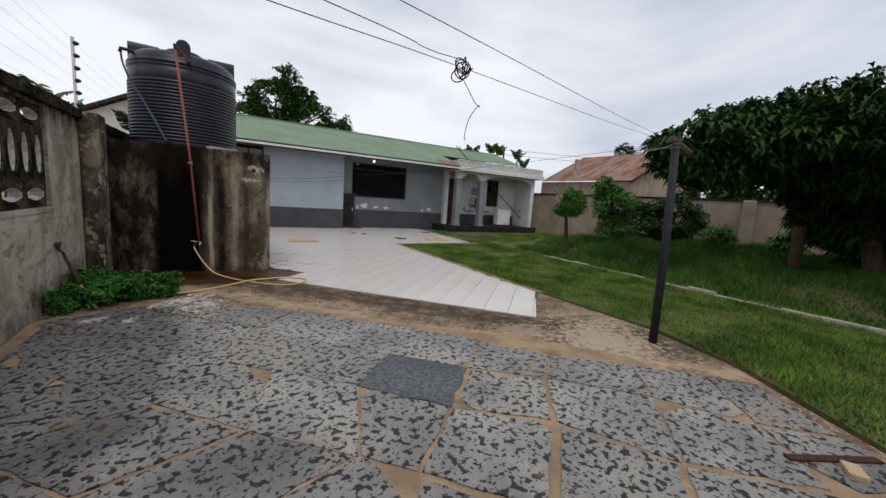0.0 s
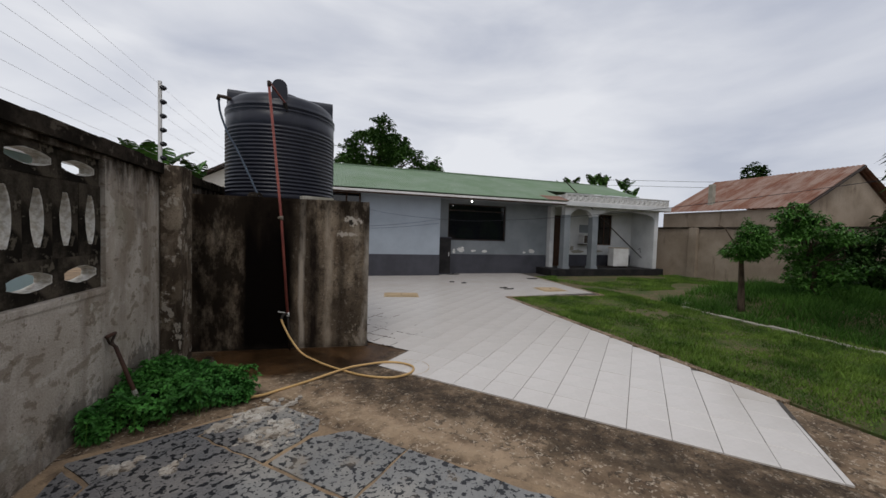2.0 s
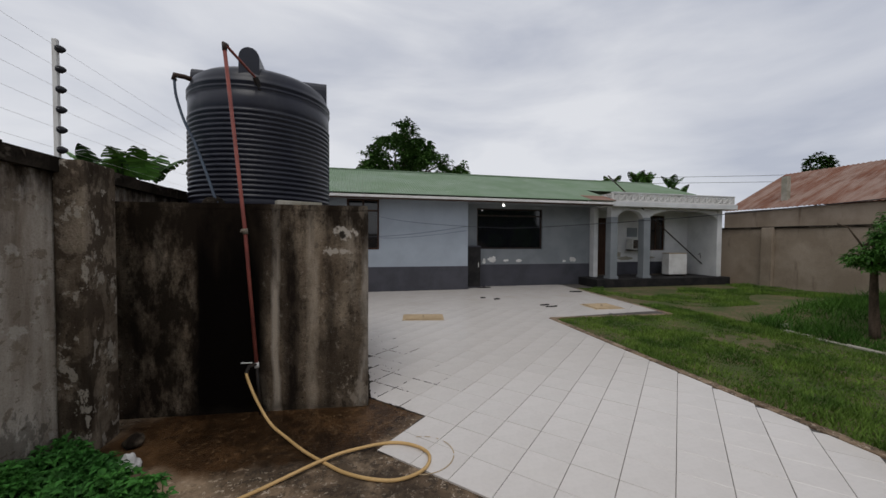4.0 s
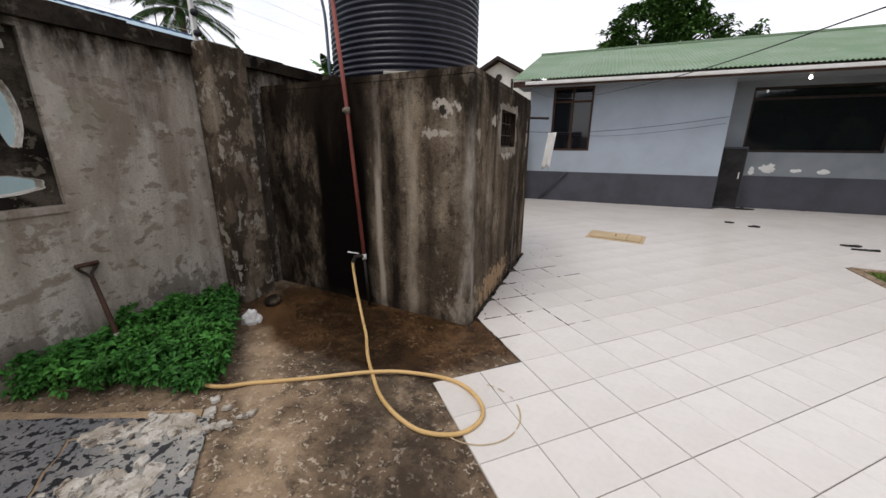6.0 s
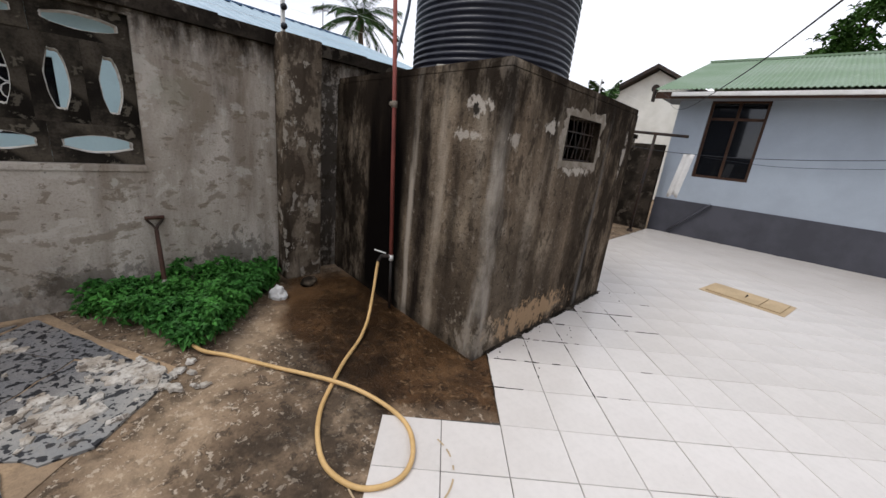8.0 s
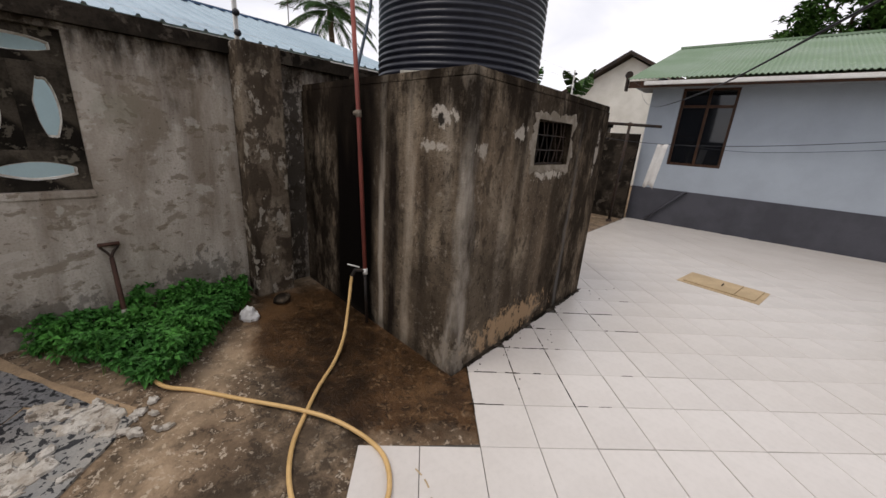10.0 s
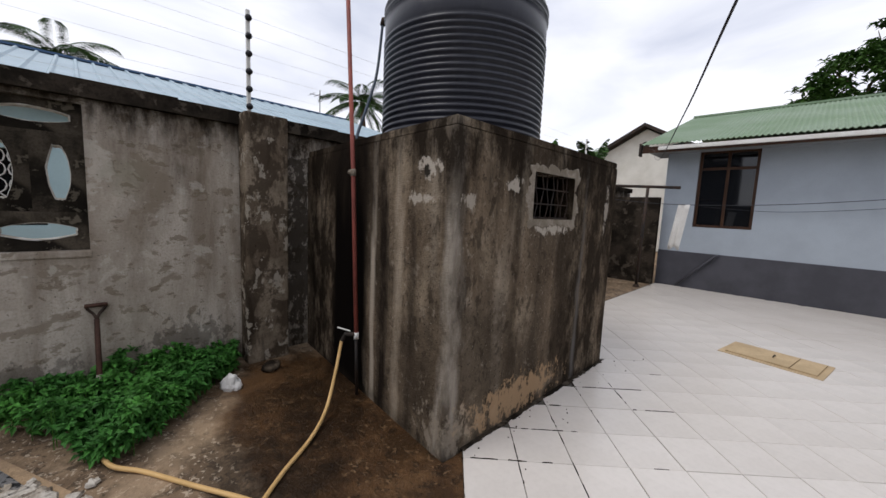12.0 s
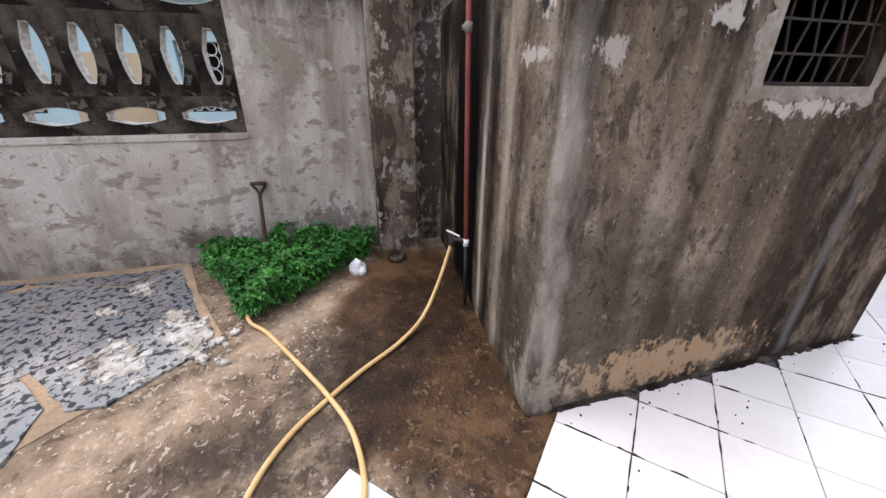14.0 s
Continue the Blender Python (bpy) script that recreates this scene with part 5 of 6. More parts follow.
def banana(label, x, y, z, height, count, size, seed):
    """A banana plant: stem and long arching blades torn along their ribs."""
    rnd = random.Random(seed)
    t = thing("banana_plant", label, "banana plant", x, y, z, group="banana plants")
    part("stem", tube([(0, 0, 0), (0.05, 0, height * 0.6), (0, 0.02, height)], [0.13, 0.1, 0.06], 8), "leaf_light", t, smooth=True)
    for k in range(count):
        a = 2 * math.pi * k / count + rnd.uniform(-0.4, 0.4)
        rise = rnd.uniform(1.05, 1.5)
        bm = bmesh.new()
        rows = []
        for i in range(15):
            u = i / 14
            r = size * (u * math.cos(rise) + 0.15 * u * u)
            zz = height + size * (u * math.sin(rise) - 0.35 * u * u)
            w = size * 0.24 * math.sin(math.pi * min(1, 0.08 + 0.92 * u)) ** 0.7
            rows.append((r, zz, w))
        for (r0, z0, w0), (r1, z1, w1) in zip(rows[1:], rows[2:]):
            for sgn in (1, -1):
                cut = rnd.uniform(0.7, 1.0)
                dz = rnd.uniform(0.0, 0.35)
                q = [(r0, 0, z0), (r1, 0, z1), (r1 - (r1 - r0) * (1 - cut) + 0.06, sgn * w1, z1 - w1 * dz), (r0 + 0.06, sgn * w0, z0 - w0 * dz)]
                vs = [bm.verts.new((px * math.cos(a) - py * math.sin(a), px * math.sin(a) + py * math.cos(a), pz)) for px, py, pz in q]
                bm.faces.new(vs)
        part("leaf", bm, "leaf_light" if rnd.random() < 0.4 else "leaf", t)
    return t


for k, (x, y, h) in enumerate(((16.6, 21.8, 4.45), (17.7, 22.4, 4.85), (19.0, 21.8, 5.1), (20.1, 22.2, 5.1), (21.6, 21.8, 4.95), (22.5, 22.0, 4.4))):
    banana("banana plant with torn leaves behind the porch", x, y, 0, h, 4, 1.3, k)
for k, (x, y, h) in enumerate(((-3.0, 11.4, 2.75), (-2.6, 11.5, 2.8), (-2.05, 11.3, 2.75), (-2.4, 15, 3.0), (-1.0, 15.3, 2.9))):
    banana("banana plant with torn leaves behind the boundary wall", x, y, 0, h, 4, 1.1, k + 20)


def palm(x, y, height):
    t = thing("coconut_palm", "tall coconut palm behind blue-roofed house", "palm", x, y, 0)
    part("trunk", tube(smooth_line([(0, 0, 0), (0.3, 0.1, height * 0.5), (0, 0, height)], 6), [0.24 - 0.008 * k for k in range(13)], 10), "bark", t, smooth=True)
    for k in range(20):
        a, rise = k * 2.4, 1.15 - 1.5 * k / 20
        spine = [Vector((math.cos(a) * 2.6 * u * math.cos(rise * (1 - 0.5 * u)), math.sin(a) * 2.6 * u * math.cos(rise * (1 - 0.5 * u)), height + 2.6 * (u * math.sin(rise) - 0.55 * u * u))) for u in (i / 12 for i in range(13))]
        base, way = [], []
        for p, q in zip(spine[1:], spine[2:]):
            d = (q - p).normalized()
            sd = d.cross(Vector((0, 0, 1))).normalized()
            for j in range(5):
                for sgn in (1, -1):
                    base.append(p.lerp(q, j / 5))
                    way.append(sd * sgn + d * 0.7 - Vector((0, 0, 0.35)))
        leaf_mesh("frond", [tuple(b) for b in base], [tuple(w) for w in way], 0.6, 0.045, "leaf", t, droop=0.25)


palm(-17.5, 17.8, 8.0)
palm(-21.5, 4.2, 7.6)

# ---- herbs ----
herb = thing("herb_patch", "dense patch of bright green leafy weeds at the wall", "weeds", 0.5, 4.95, 0, kind="stuff")
tips = []
while len(tips) < 560:
    u, v = random.random(), random.random()
    x, y = 0.04 + u * 1.05, 4.15 + v * 1.5
    if y < 4.18 + 0.5 * x or y > 5.72 - 0.9 * max(0, x - 0.12):
        continue
    h = 0.05 + 0.22 * (0.5 + 0.7 * noise.noise((x * 5, y * 5, 0))) * random.uniform(0.7, 1.1)
    tips.append((x - 0.5, y - 4.95, h))
stems = bmesh.new()
for x, y, h in tips[::2]:
    tube([(x, y, -0.02), (x + 0.01, y, h)], 0.003, 4, stems)
part("stems", stems, "leaf_light", herb)
base, way = whorls(tips, 11, 0.05, 0.3)
M["herb"] = material("herb_green", (0.06, 0.195, 0.032), (0.035, 0.125, 0.022), 3, 0.55, 0, 12, random_tint=0.4, island=True)
leaf_mesh("leaves", base, way, 0.062 * np.random.uniform(0.6, 1.3, len(base)), 0.030, "herb", herb, droop=0.2)
low = [(x, y, h * random.uniform(0.2, 0.7)) for x, y, h in tips]
base, way = whorls(low, 9, 0.06, 0.1)
leaf_mesh("lower_leaves", base, way, 0.055, 0.03, "herb", herb, droop=0.3)

# ---- neighbours ----
nb_house = thing("neighbour_house", "pale house with light blue corrugated roof behind the wall", "house", -4, 4, 0)


def np_(name, bm, mat, label="", parent=None):
    return part(name, rel(bm, -4, 4), mat, parent or nb_house, label)


np_("wall", wall_with_holes(-8, 10, -0.1, 2.85, [(0.8, 1.02, 1.7, 1.95), (3.4, 1.02, 4.4, 1.95)], 0.2, lambda u, d, z: (-3.2 - d, u, z)), "cyan_house")
np_("cream_panel", box(-3.198, 2.05, 0.3, -3.17, 2.97, 1.78), "cream_board", "tan board leaning on the wall")
for y0, y1 in ((0.8, 1.7), (3.4, 4.4)):
    w = np_("window", box(-3.36, y0, 1.02, -3.34, y1, 1.95), "glass")
    for k in range(int((y1 - y0) / 0.17)):
        for z in (1.13, 1.32, 1.51, 1.70, 1.86):
            yc = y0 + 0.1 + k * 0.17
            np_("scroll", tube([(-3.26, yc + 0.075 * math.cos(t), z + 0.09 * math.sin(t)) for t in (2 * math.pi * q / 10 for q in range(11))], 0.008, 4), "trim", "", w).matrix_parent_inverse = Matrix()
def ribbed(x0, x1, y0, z0, y1, z1, pitch=0.24, high=0.032):
    """Roof sheet with narrow upstanding ribs between flat pans."""
    bm = bmesh.new()
    rows = []
    for i in range(int((x1 - x0) / pitch)):
        for dx, h in ((0, 0), (0.16, 0), (0.18, high), (0.205, high), (0.225, 0)):
            rows.append([bm.verts.new((x0 + i * pitch + dx, y, z + h + t)) for y, z, t in ((y0, z0, 0), (y1, z1, 0), (y1, z1, 0.004), (y0, z0, 0.004))])
    for a, b in zip(rows, rows[1:]):
        for k in range(4):
            bm.faces.new((a[k], a[(k + 1) % 4], b[(k + 1) % 4], b[k]))
    return bm


bm = ribbed(-8.4, 10.4, -2.6, 2.72, -6.5, 3.94)
bmesh.ops.transform(bm, matrix=Matrix(((0, 1, 0, 0), (1, 0, 0, 0), (0, 0, 1, 0), (0, 0, 0, 1))), verts=bm.verts)
np_("roof", bm, "blue_roof", "light blue corrugated roof sheets")
bm = ribbed(-8.4, 10.4, -10.4, 2.72, -6.5, 3.94)
bmesh.ops.transform(bm, matrix=Matrix(((0, 1, 0, 0), (1, 0, 0, 0), (0, 0, 1, 0), (0, 0, 0, 1))), verts=bm.verts)
np_("roof", bm, "blue_roof")
np_("ridge_cap", box(-6.62, -8.4, 3.93, -6.38, 10.4, 3.97), "dark_blue")
np_("fascia", box(-2.64, -8.4, 2.56, -2.61, 10.4, 2.7), "trim")
ant = thing("tv_antenna", "thin television antenna on the neighbour's roof", "antenna", -6.5, 9.63, 3.95)
part("mast", tube([(0, 0, 0), (0, 0, 0.66)], 0.012, 6), "iron", ant)
for k in range(4):
    part("element", tube([(-0.2, -0.24 + 0.16 * k, 0.5), (0.2, -0.24 + 0.16 * k, 0.5)], 0.006, 4), "iron", ant)
part("boom", tube([(0, -0.28, 0.5), (0, 0.28, 0.5)], 0.008, 5), "iron", ant)

gable = thing("gabled_house", "white gabled house with dark roof edges further back", "house", -1.9, 22.5, 0)
bm = bmesh.new()
prof = [(-5.4, 0), (1.5, 0), (1.5, 3.4), (-1.9, 5.3), (-5.4, 3.4)]
f = [bm.verts.new((x + 1.9, 0, z)) for x, z in prof]
b = [bm.verts.new((x + 1.9, 8, z)) for x, z in prof]
bm.faces.new(f)
bm.faces.new(b[::-1])
for k in range(5):
    bm.faces.new((f[k], f[(k + 1) % 5], b[(k + 1) % 5], b[k]))
part("wall", bm, "pale_house", gable)
for sgn in (1, -1):
    ax = 4.0 * sgn
    bm = bmesh.new()
    sec = [(0, 5.36), (ax, 3.18), (ax, 3.32), (0, 5.5)]
    f = [bm.verts.new((x, -0.4, z)) for x, z in sec]
    b = [bm.verts.new((x, 8.4, z)) for x, z in sec]
    bm.faces.new(f)
    bm.faces.new(b[::-1])
    for k in range(4):
        bm.faces.new((f[k], f[(k + 1) % 4], b[(k + 1) % 4], b[k]))
    part("roof", bm, "iron", gable, "dark roof slope")
vent = part("gable_vent", lathe([(0.16, 0), (0.16, 0.02)], 20), "iron", gable)
vent.matrix_basis = pose(0, -0.002, 4.6, 90)

rusty = thing("rusty_roofed_house", "neighbouring block house with rusty corrugated iron roof", "house", 21.5, 12.5, 0)


def rp(name, bm, mat, label=""):
    return part(name, rel(bm, 21.5, 12.5), mat, rusty, label)


rp("wall", box(18.15, 9.95, -0.1, 24.5, 15.5, 2.9), "boundary")
SW = Matrix(((0, 1, 0, 0), (1, 0, 0, 0), (0, 0, 1, 0), (0, 0, 0, 1)))
for x_e in (18.0, 25.0):
    for k in range(4):
        bm = corrugated(9.7 + k * 1.42, 9.7 + k * 1.42 + 1.46, x_e, 2.93 + 0.006 * (k % 2), 21.5, 4.72 + 0.006 * (k % 2), 0.15, 0.014)
        bmesh.ops.transform(bm, matrix=SW, verts=bm.verts)
        rp("roof_sheet", bm, "rust_roof", "rusted corrugated iron sheet")
bm = bmesh.new()
f = [bm.verts.new((x, 9.96, z)) for x, z in ((18.5, 2.9), (24.5, 2.9), (21.5, 4.6))]
b = [bm.verts.new((x, 10.1, z)) for x, z in ((18.5, 2.9), (24.5, 2.9), (21.5, 4.6))]
bm.faces.new(f)
bm.faces.new(b[::-1])
for k in range(3):
    bm.faces.new((f[k], f[(k + 1) % 3], b[(k + 1) % 3], b[k]))
rp("gable_wall", bm, "boundary")
rp("barge_board", tube([(18.0, 9.68, 2.86), (21.5, 9.68, 4.66)], 0.05, 6), "iron")
rp("chimney_pipe", box(18.6, 13.4, 3.2, 18.8, 13.6, 4.2, 0.01), "kerb")
tagged(part("utility_pole", tube([(22, 24, 0), (22, 24, 6.2)], [0.09, 0.07], 8), "bark", None, "distant wooden utility pole", True), category="utility pole")
for z, x1 in ((6.0, 40), (5.6, 40)):
    wire("power_line", [(22, 24, z), (30, 18, z - 0.3), (x1, 10, z + 0.1)], 0.012, "cable", "sagging power line between poles")
wire("clothes_wire", [(1.05, 13.245, 2.89), (1.5, 12, 2.64), (2.1, 10, 2.22), (2.71, 8, 1.92), (3.31, 6, 1.76), (3.66, 4.9, 1.74), (4.3, 3.3, 1.83), TIP], 0.0019, "cable", "thin black line sagging across the yard")

# ---- grass ----


def inside(x, y, poly):
    res = np.zeros(len(x), bool)
    for (x0, y0), (x1, y1) in zip(poly, poly[1:] + poly[:1]):
        res ^= ((y0 > y) != (y1 > y)) & (x < (x1 - x0) * (y - y0) / (y1 - y0 + 1e-12) + x0)
    return res


def blades(name, n, x0, x1, y0, y1, lo, hi, wide, label, keep):
    x, y = np.random.uniform(x0, x1, n), np.random.uniform(y0, y1, n)
    ok = inside(x, y, LAWN) & keep(x, y)
    x, y = x[ok], y[ok]
    n = len(x)
    patch = np.array([noise.noise((a * 0.9, b * 0.9, 0)) + 0.5 * noise.noise((a * 3, b * 3, 4)) for a, b in zip(x, y)])
    h = np.random.uniform(lo, hi, n) * np.clip(0.85 + patch, 0.25, 1.6)
    a = np.random.uniform(0, 2 * math.pi, n)
    lean = np.random.normal(0, 0.45, (n, 2)) * h[:, None]
    w = wide * np.random.uniform(0.6, 1.3, n)
    dx, dy = np.cos(a) * w / 2, np.sin(a) * w / 2
    z = np.array([bed(a, b) for a, b in zip(x, y)]) - 0.015
    v = np.stack([np.stack([x - dx, y - dy, z], 1), np.stack([x + dx, y + dy, z], 1), np.stack([x + lean[:, 0], y + lean[:, 1], z + h], 1)], 1).reshape(-1, 3)
    me = bpy.data.meshes.new(name)
    me.from_pydata(v.tolist(), [], np.arange(3 * n).reshape(-1, 3).tolist())
    me.materials.append(M["long_grass" if name == "long_grass" else "grass"])
    return tagged(new(name, me), label, "grass", kind="stuff")


blades("short_grass", 190000, 5.3, 9.7, -3, 13.4, 0.03, 0.075, 0.014, "short patchy green lawn grass", lambda x, y: np.array([noise.noise((a * 0.35, b * 0.35, 9)) < (0.5 if b < 10.3 else 0.05) + 0.25 * noise.noise((a * 6, b * 6, 2)) for a, b in zip(x, y)]))
blades("short_grass", 60000, 9.6, 17, 7.8, 13.4, 0.03, 0.09, 0.016, "short patchy green lawn grass", lambda x, y: np.array([noise.noise((a * 0.4, b * 0.4, 3)) < -0.02 for a, b in zip(x, y)]))
blades("long_grass", 130000, 9.6, 17.5, -8, 8.2, 0.10, 0.26, 0.018, "long unmown grass beyond the kerb", lambda x, y: x > 9.72)

# ---- patio tiles ----
R2 = math.sqrt(0.5)
TILE, GAP = 0.3245, 0.0019
TILE_TURN, TILE_X, TILE_Y = 43.7, 2.763, 5.785
TD, TE = (math.cos(radians(TILE_TURN)), math.sin(radians(TILE_TURN))), (math.cos(radians(TILE_TURN - 90)), math.sin(radians(TILE_TURN - 90)))
patio = thing("patio", "white glazed tile patio laid diagonally with dark joints", "patio", kind="structure")
BED = [(2.3, 5.33), (5.05, 2.53), (6.02, 3.45), (6.02, 9.4), (8.9, 9.22), (9.28, 13.4), (10.1, 13.4), (10.1, 14.48), (5.7, 14.48), (5.7, 13.88), (1.25, 13.88), (1.25, 9.0), (2.27, 8.4), (2.27, 6.3), (2.75, 5.8)]
part("grout_bed", prism(BED, -0.03, -0.006), "grout", patio, "dark grout")
full = bmesh.new()
prism([(-TILE / 2 + GAP, -TILE / 2 + GAP), (TILE / 2 - GAP, -TILE / 2 + GAP), (TILE / 2 - GAP, TILE / 2 - GAP), (-TILE / 2 + GAP, TILE / 2 - GAP)], -0.02, 0.0, full)
top = [e for e in full.edges if all(v.co.z > -0.001 for v in e.verts)]
bmesh.ops.bevel(full, geom=top, offset=0.0025, segments=1, affect="EDGES")
bmesh.ops.recalc_face_normals(full, faces=full.faces)
tile_me = bpy.data.meshes.new("tile")
full.to_mesh(tile_me)
full.free()
tile_me.materials.append(M["tile"])
cells = []
for i in range(-4, 40):
    for j in range(-34, 28):
        cu, cv = (i + 0.5) * TILE, (j + 0.5) * TILE
        x, y = TILE_X + cu * TD[0] + cv * TE[0], TILE_Y + cu * TD[1] + cv * TE[1]
        if not (0.9 < x < 10.5 and 2.2 < y < 14.8):
            continue
        sq = [(x + (a * TD[0] + b * TE[0]) * (TILE / 2 - GAP), y + (a * TD[1] + b * TE[1]) * (TILE / 2 - GAP)) for a, b in ((-1, -1), (1, -1), (1, 1), (-1, 1))]
        p = sq
        if y > 9.32 and x > 5.8:
            p = clip(p, 1, -0.09, 8.9 - 9.22 * 0.09)
            p = clip(p, 0.063, -1, 0.063 * 6.02 - 9.4) if x > 6.02 else p
            p = clip(p, 0, 1, 14.47)
        else:
            p = clip(p, 1, 0, 6.02)
            p = clip(p, 0, 1, 13.87)
        p = clip(p, R2, -R2, (5.05 - 2.53) * R2 + 0.001) if y < 4.2 else p
        if y < 8.4:
            if cu < 0 and cv < 0:
                p = []
            if cu < -2 * TILE:
                p = []
            p = clip(p, -1, 0, -2.275) if p else p
        else:
            p = clip(p, -1, 0, -1.27) if p else p
        if len(p) > 2 and area(p) > 0.006:
            cells.append((math.hypot(x - 3.3, y - 5.0), x, y, p, area(p) > 0.999 * area(sq)))
cells.sort(key=lambda c: c[0])
rest = bmesh.new()
for k, (_, x, y, p, whole) in enumerate(cells):
    dz = random.uniform(-0.0012, 0.0012)
    if whole and k < 300:
        ob = new("tile", tile_me)
        ob.parent = patio
        ob.matrix_basis = pose(x, y, dz, random.uniform(-0.2, 0.2), random.uniform(-0.2, 0.2), TILE_TURN)
    elif k < 300:
        part("tile", prism(p, -0.02, dz), "tile", patio)
    else:
        prism(p, -0.02, dz, rest)
tagged(part("far_tiles", rest, "tile", patio), kind="stuff")

ring = bmesh.new()
arc = [(2.62 + 0.24 * math.cos(t), 5.2 + 0.24 * math.sin(t)) for t in (-1.9 + 0.1 * k for k in range(36))]
for (x0, y0), (x1, y1) in zip(arc, arc[1:]):
    q = [((x - 2.62) * f + 2.62, (y - 5.2) * f + 5.2) for x, y, f in ((x0, y0, 1), (x1, y1, 1), (x1, y1, 1.035), (x0, y0, 1.035))]
    if random.random() < 0.85:
        ring.faces.new([ring.verts.new((x, y, 0.003)) for x, y in q])
part("hose_mark", ring, "manhole", patio, "faint brown ring left by the hose")
dirt = bmesh.new()
for k in range(60):
    y0 = 6.3 + k * 0.034
    w = 0.02 + 0.025 * abs(noise.noise((y0 * 4, 0, 0))) + 0.012 * random.random()
    prism([(2.248, y0), (2.252 + w, y0), (2.252 + w * random.uniform(0.7, 1.2), y0 + 0.034), (2.248, y0 + 0.034)], -0.01, 0.0045, dirt)
part("dirt_line", dirt, "black_mould", patio, "black dirt along the wall foot")
mess = bmesh.new()
for k in range(26):
    x, y = 2.29 + abs(random.gauss(0, 0.16)), random.uniform(6.3, 8.8)
    r = random.uniform(0.002, 0.006)
    prism([(x + r * random.uniform(0.6, 1.3) * math.cos(t), y + r * random.uniform(0.6, 1.3) * math.sin(t)) for t in (1.05 * q for q in range(6))], -0.002, 0.005, mess)
tagged(part("grit", mess, "black_mould", patio, "dark grit and flakes on the tiles"), kind="stuff")

joint_dirt = bmesh.new()
for i in range(0, 9):
    for j in range(-6, 9):
        for along, across in ((TD, TE), (TE, TD)):
            for k in range(10):
                u = (k + random.random()) / 10 * TILE
                n0 = i * TILE
                n1 = j * TILE
                bx = TILE_X + n0 * TD[0] + n1 * TE[0] + along[0] * u
                by = TILE_Y + n0 * TD[1] + n1 * TE[1] + along[1] * u
                near = bx - 2.27
                if not (0 < near < 0.9 and 5.7 < by < 8.9) or random.random() < 0.55 + near * 0.75 + 0.9 * noise.noise((bx * 3, by * 3, 0)):
                    continue
                l, w = random.uniform(0.01, 0.06), random.uniform(0.0015, 0.0042) * (1.2 - near * 0.8)
                o = random.uniform(-0.003, 0.003)
                bx, by = bx + across[0] * o, by + across[1] * o
                prism([(bx + along[0] * l * c + across[0] * w * d * random.uniform(0.6, 1.3), by + along[1] * l * c + across[1] * w * d * random.uniform(0.6, 1.3)) for c, d in ((-1, 0), (-0.4, -1), (0.5, -0.8), (1, 0), (0.4, 0.9), (-0.5, 0.8))], -0.004, 0.0025, joint_dirt)
tagged(part("joint_dirt", joint_dirt, "black_mould", patio, "black dirt caked in the tile joints"), kind="stuff")
for k, (x, y, rx, ry) in enumerate(((6.31, 14.15, 0.24, 0.1), (8.85, 12.66, 0.2, 0.09), (6.7, 10.73, 0.12, 0.05), (5.86, 11.81, 0.09, 0.04), (6.75, 10.5, 0.16, 0.025), (5.55, 12.1, 0.07, 0.05))):
    rag = blob_plate(0, 0, rx, ry, 0.02, lambda u, v, d: (u, v, max(0.0, d)), 31 + k)
    for v in rag.verts:
        v.co.z *= 1 + 0.8 * noise.noise((v.co.x * 12, v.co.y * 12, k))
    ob = thing("rag", "crumpled dark scrap of cloth on the tiles", "rag", x, y, 0.001, group="scraps on the patio")
    part("cloth", rag, "black_step", ob)

# ---- slab paving ----
paving = thing("slab_paving", "mottled dark grey stone slabs in sandy mortar", "paving", kind="structure")


def uv(u, v):
    return ((u + v) * R2, (u - v) * R2)


bed = [uv(4.3, -2.2), uv(4.12, -1.4), uv(4.32, 0.2), uv(4.5, 1.6), uv(4.42, 2.6), uv(4.0, 3.5), (5.05, -0.6), (4.35, -1.75), (2.4, -8.9), (0.02, -8.9), (0.02, 4.1), (0.6, 4.32), (1.2, 4.62)]
part("mortar_bed", prism(bed[1:], -0.03, -0.008), "mortar", paving, "sandy orange mortar")
NU, NV = 16, 16
knots = {}
for i in range(NU + 1):
    for j in range(NV + 1):
        u, v = 4.2 - 0.65 * i, -4.56 + 0.72 * j
        wob = 0.03 if v < 1.25 else 0.22
        if i == 0:
            u += 0.1 * noise.noise((v, 0, 3))
        knots[i, j] = (u + wob * noise.noise((i * 1.7, j * 2.3, 1)) * 1.6, v + (0.36 if i % 3 == 0 and i else 0.0) * (v < 1.0) + wob * noise.noise((i * 2.1, j * 1.3, 7)) * 1.6)
slabs = []
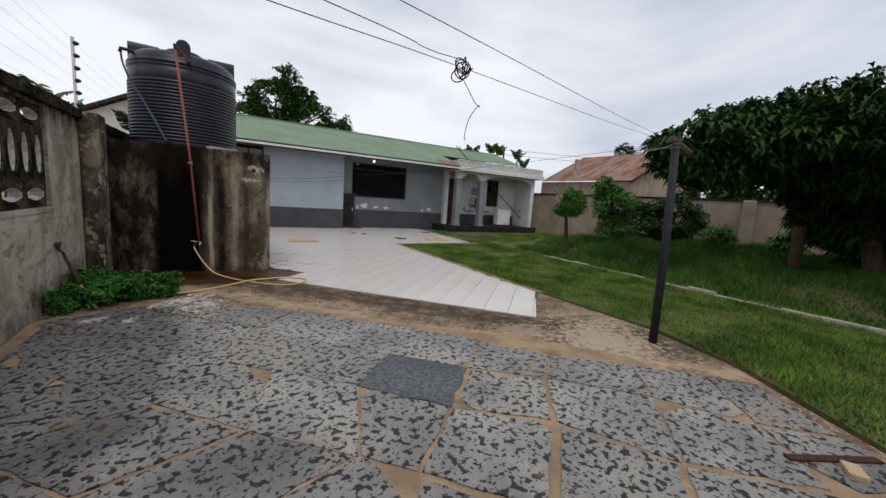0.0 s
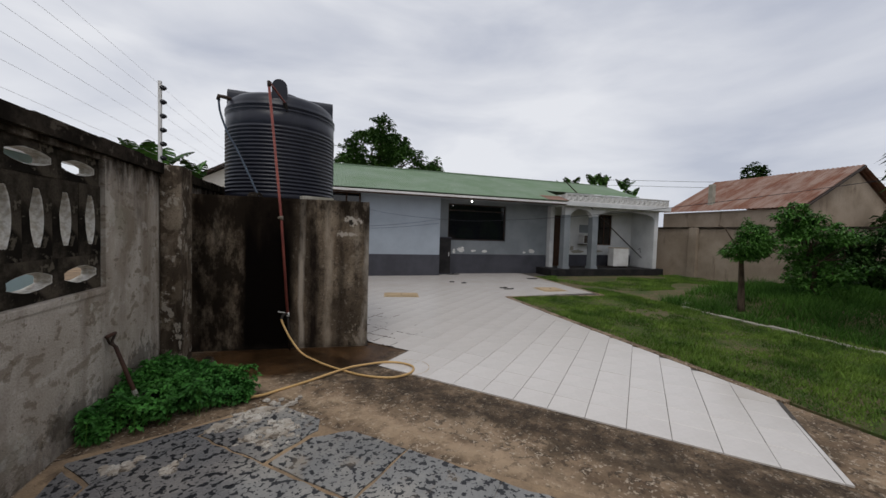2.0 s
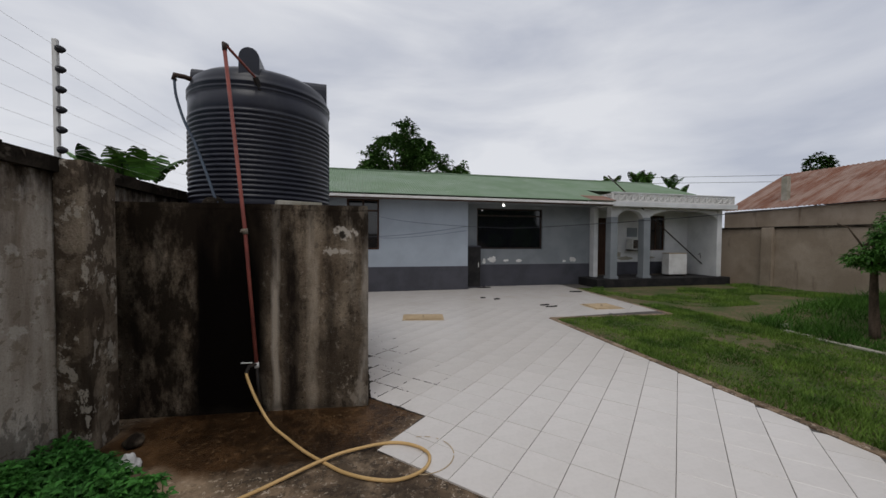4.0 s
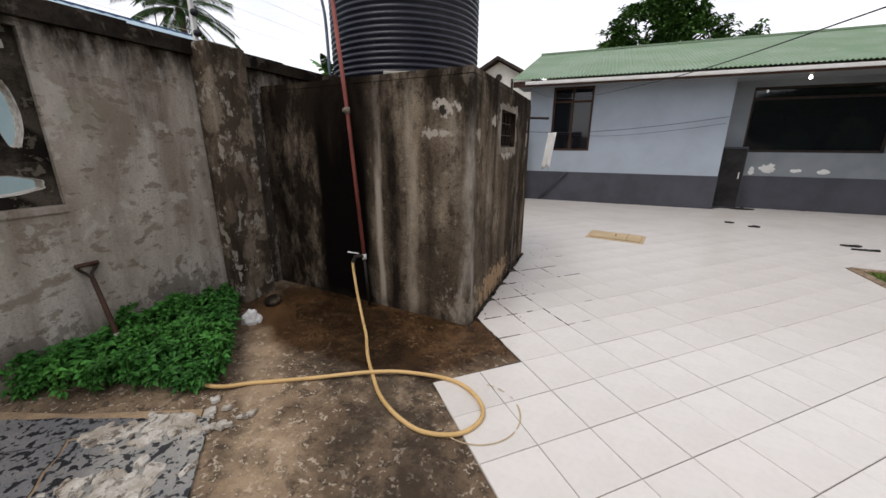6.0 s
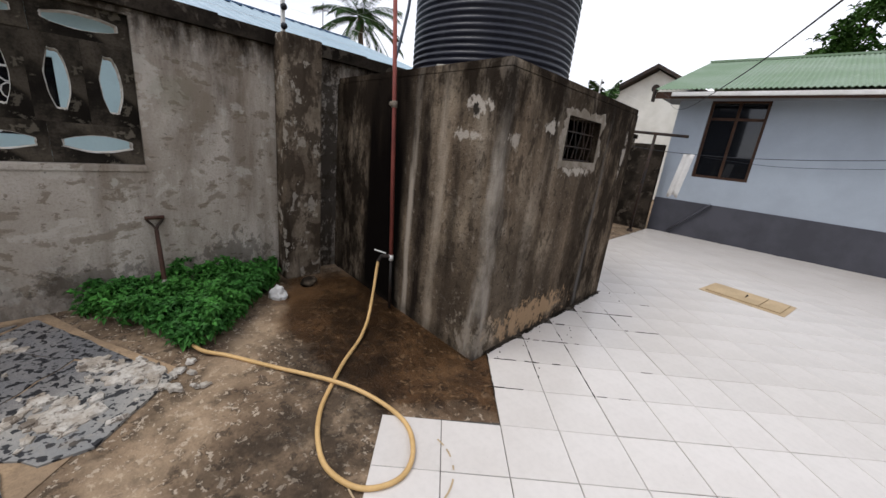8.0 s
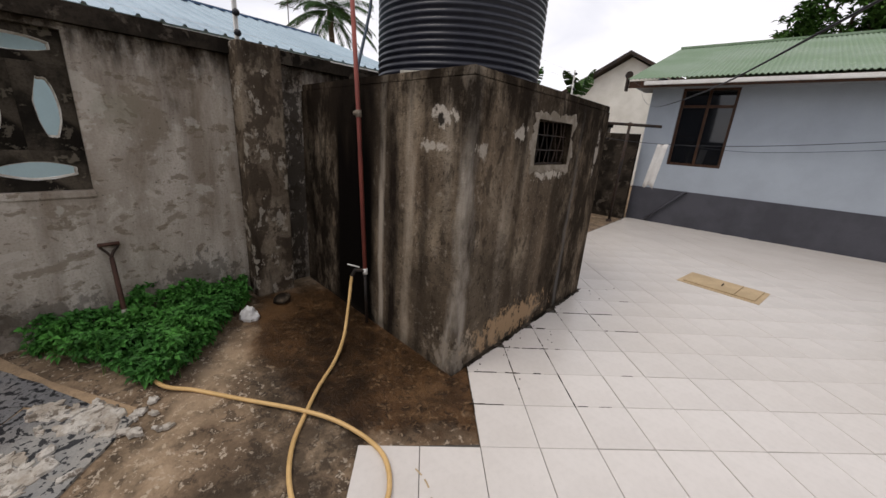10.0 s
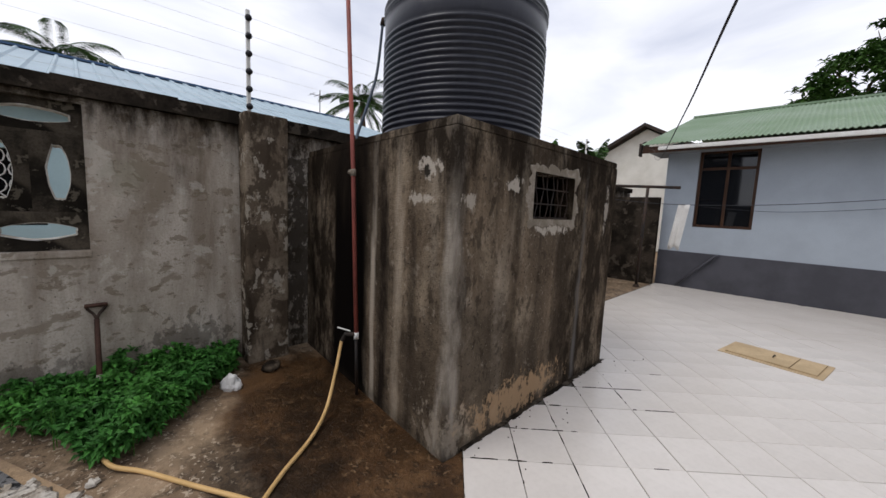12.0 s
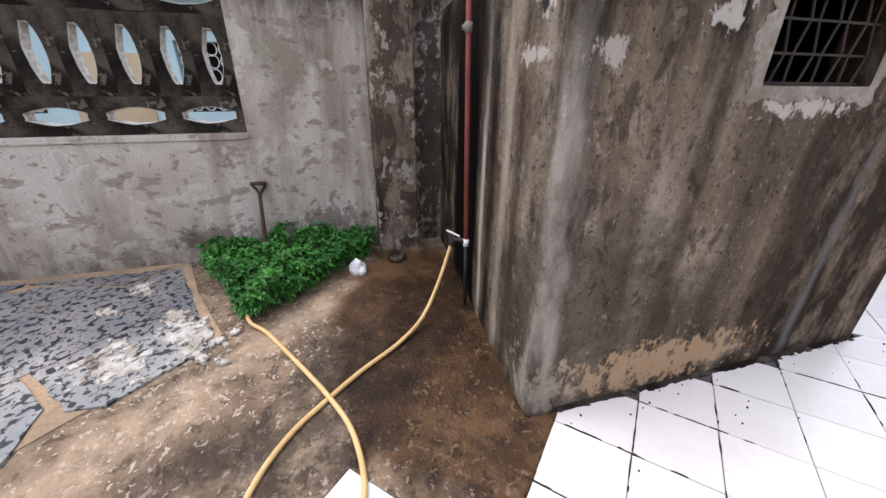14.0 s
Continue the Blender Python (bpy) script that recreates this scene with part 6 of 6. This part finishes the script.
for i in range(NU):
    for j in range(NV):
        quad = [uv(*knots[q]) for q in ((i, j), (i + 1, j), (i + 1, j + 1), (i, j + 1))]
        cx, cy = sum(p[0] for p in quad) / 4, sum(p[1] for p in quad) / 4
        inset = random.choice((0.002, 0.003, 0.004, 0.02)) if (cx - cy) * R2 < 1.3 else random.choice((0.008, 0.02, 0.03, 0.04))
        p = quad
        for a, b in zip(quad, quad[1:] + quad[:1]):
            nx, ny = b[1] - a[1], a[0] - b[0]
            l = math.hypot(nx, ny) or 1
            nx, ny = nx / l, ny / l
            if nx * (cx - a[0]) + ny * (cy - a[1]) > 0:
                nx, ny = -nx, -ny
            p = clip(p, nx, ny, nx * a[0] + ny * a[1] - inset * random.uniform(0.3, 1.4))
        if random.random() < 0.45 and p:
            c = random.choice(p)
            nx, ny = c[0] - cx, c[1] - cy
            l = math.hypot(nx, ny)
            nx, ny = nx / l, ny / l
            p = clip(p, nx, ny, nx * c[0] + ny * c[1] - random.uniform(0.08, 0.16))
        p = clip(p, -1, 0, -0.12 - 0.05 * noise.noise((cy, 0, 0))) if p else p
        p = clip(p, 0.875, -0.484, 0.875 * 4.98 + 0.484 * 0.55) if p else p
        p = clip(p, -0.45, 1, 4.0) if p else p
        p = clip(p, 0, -1, 8.9) if p else p
        if len(p) < 3 or area(p) < 0.02:
            continue
        line = []
        for a, b in zip(p, p[1:] + p[:1]):
            n = max(1, int(math.hypot(b[0] - a[0], b[1] - a[1]) / 0.09))
            for k in range(n):
                t = k / n
                x, y = a[0] + (b[0] - a[0]) * t, a[1] + (b[1] - a[1]) * t
                e = 0.026 if k else 0.0
                line.append((x + e * noise.noise((x * 11, y * 11, 1)), y + e * noise.noise((x * 11, y * 11, 5))))
        slabs.append((math.hypot(cx - 2.88, cy - 1.67), line))
slabs.sort(key=lambda c: c[0])
for k, (_, line) in enumerate(slabs):
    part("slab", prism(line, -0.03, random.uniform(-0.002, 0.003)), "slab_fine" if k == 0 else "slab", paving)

plank = thing("plank", "worn brown timber edging strip at the paving corner", "plank", 4.75, -0.26, 0)
part("board", box(-0.3, -0.03, -0.01, 0.3, 0.02, 0.018, 0.006), "dark_wood", plank)
plank.rotation_euler = (0, 0, math.atan2(-0.27, 0.5))
brick = thing("brick", "broken tan brick lying in sandy mortar", "brick", 4.70, -0.36, 0)
part("lump", box(-0.07, -0.045, -0.01, 0.07, 0.045, 0.03, 0.01), "manhole", brick)
brick.rotation_euler = (0, 0, 0.5)
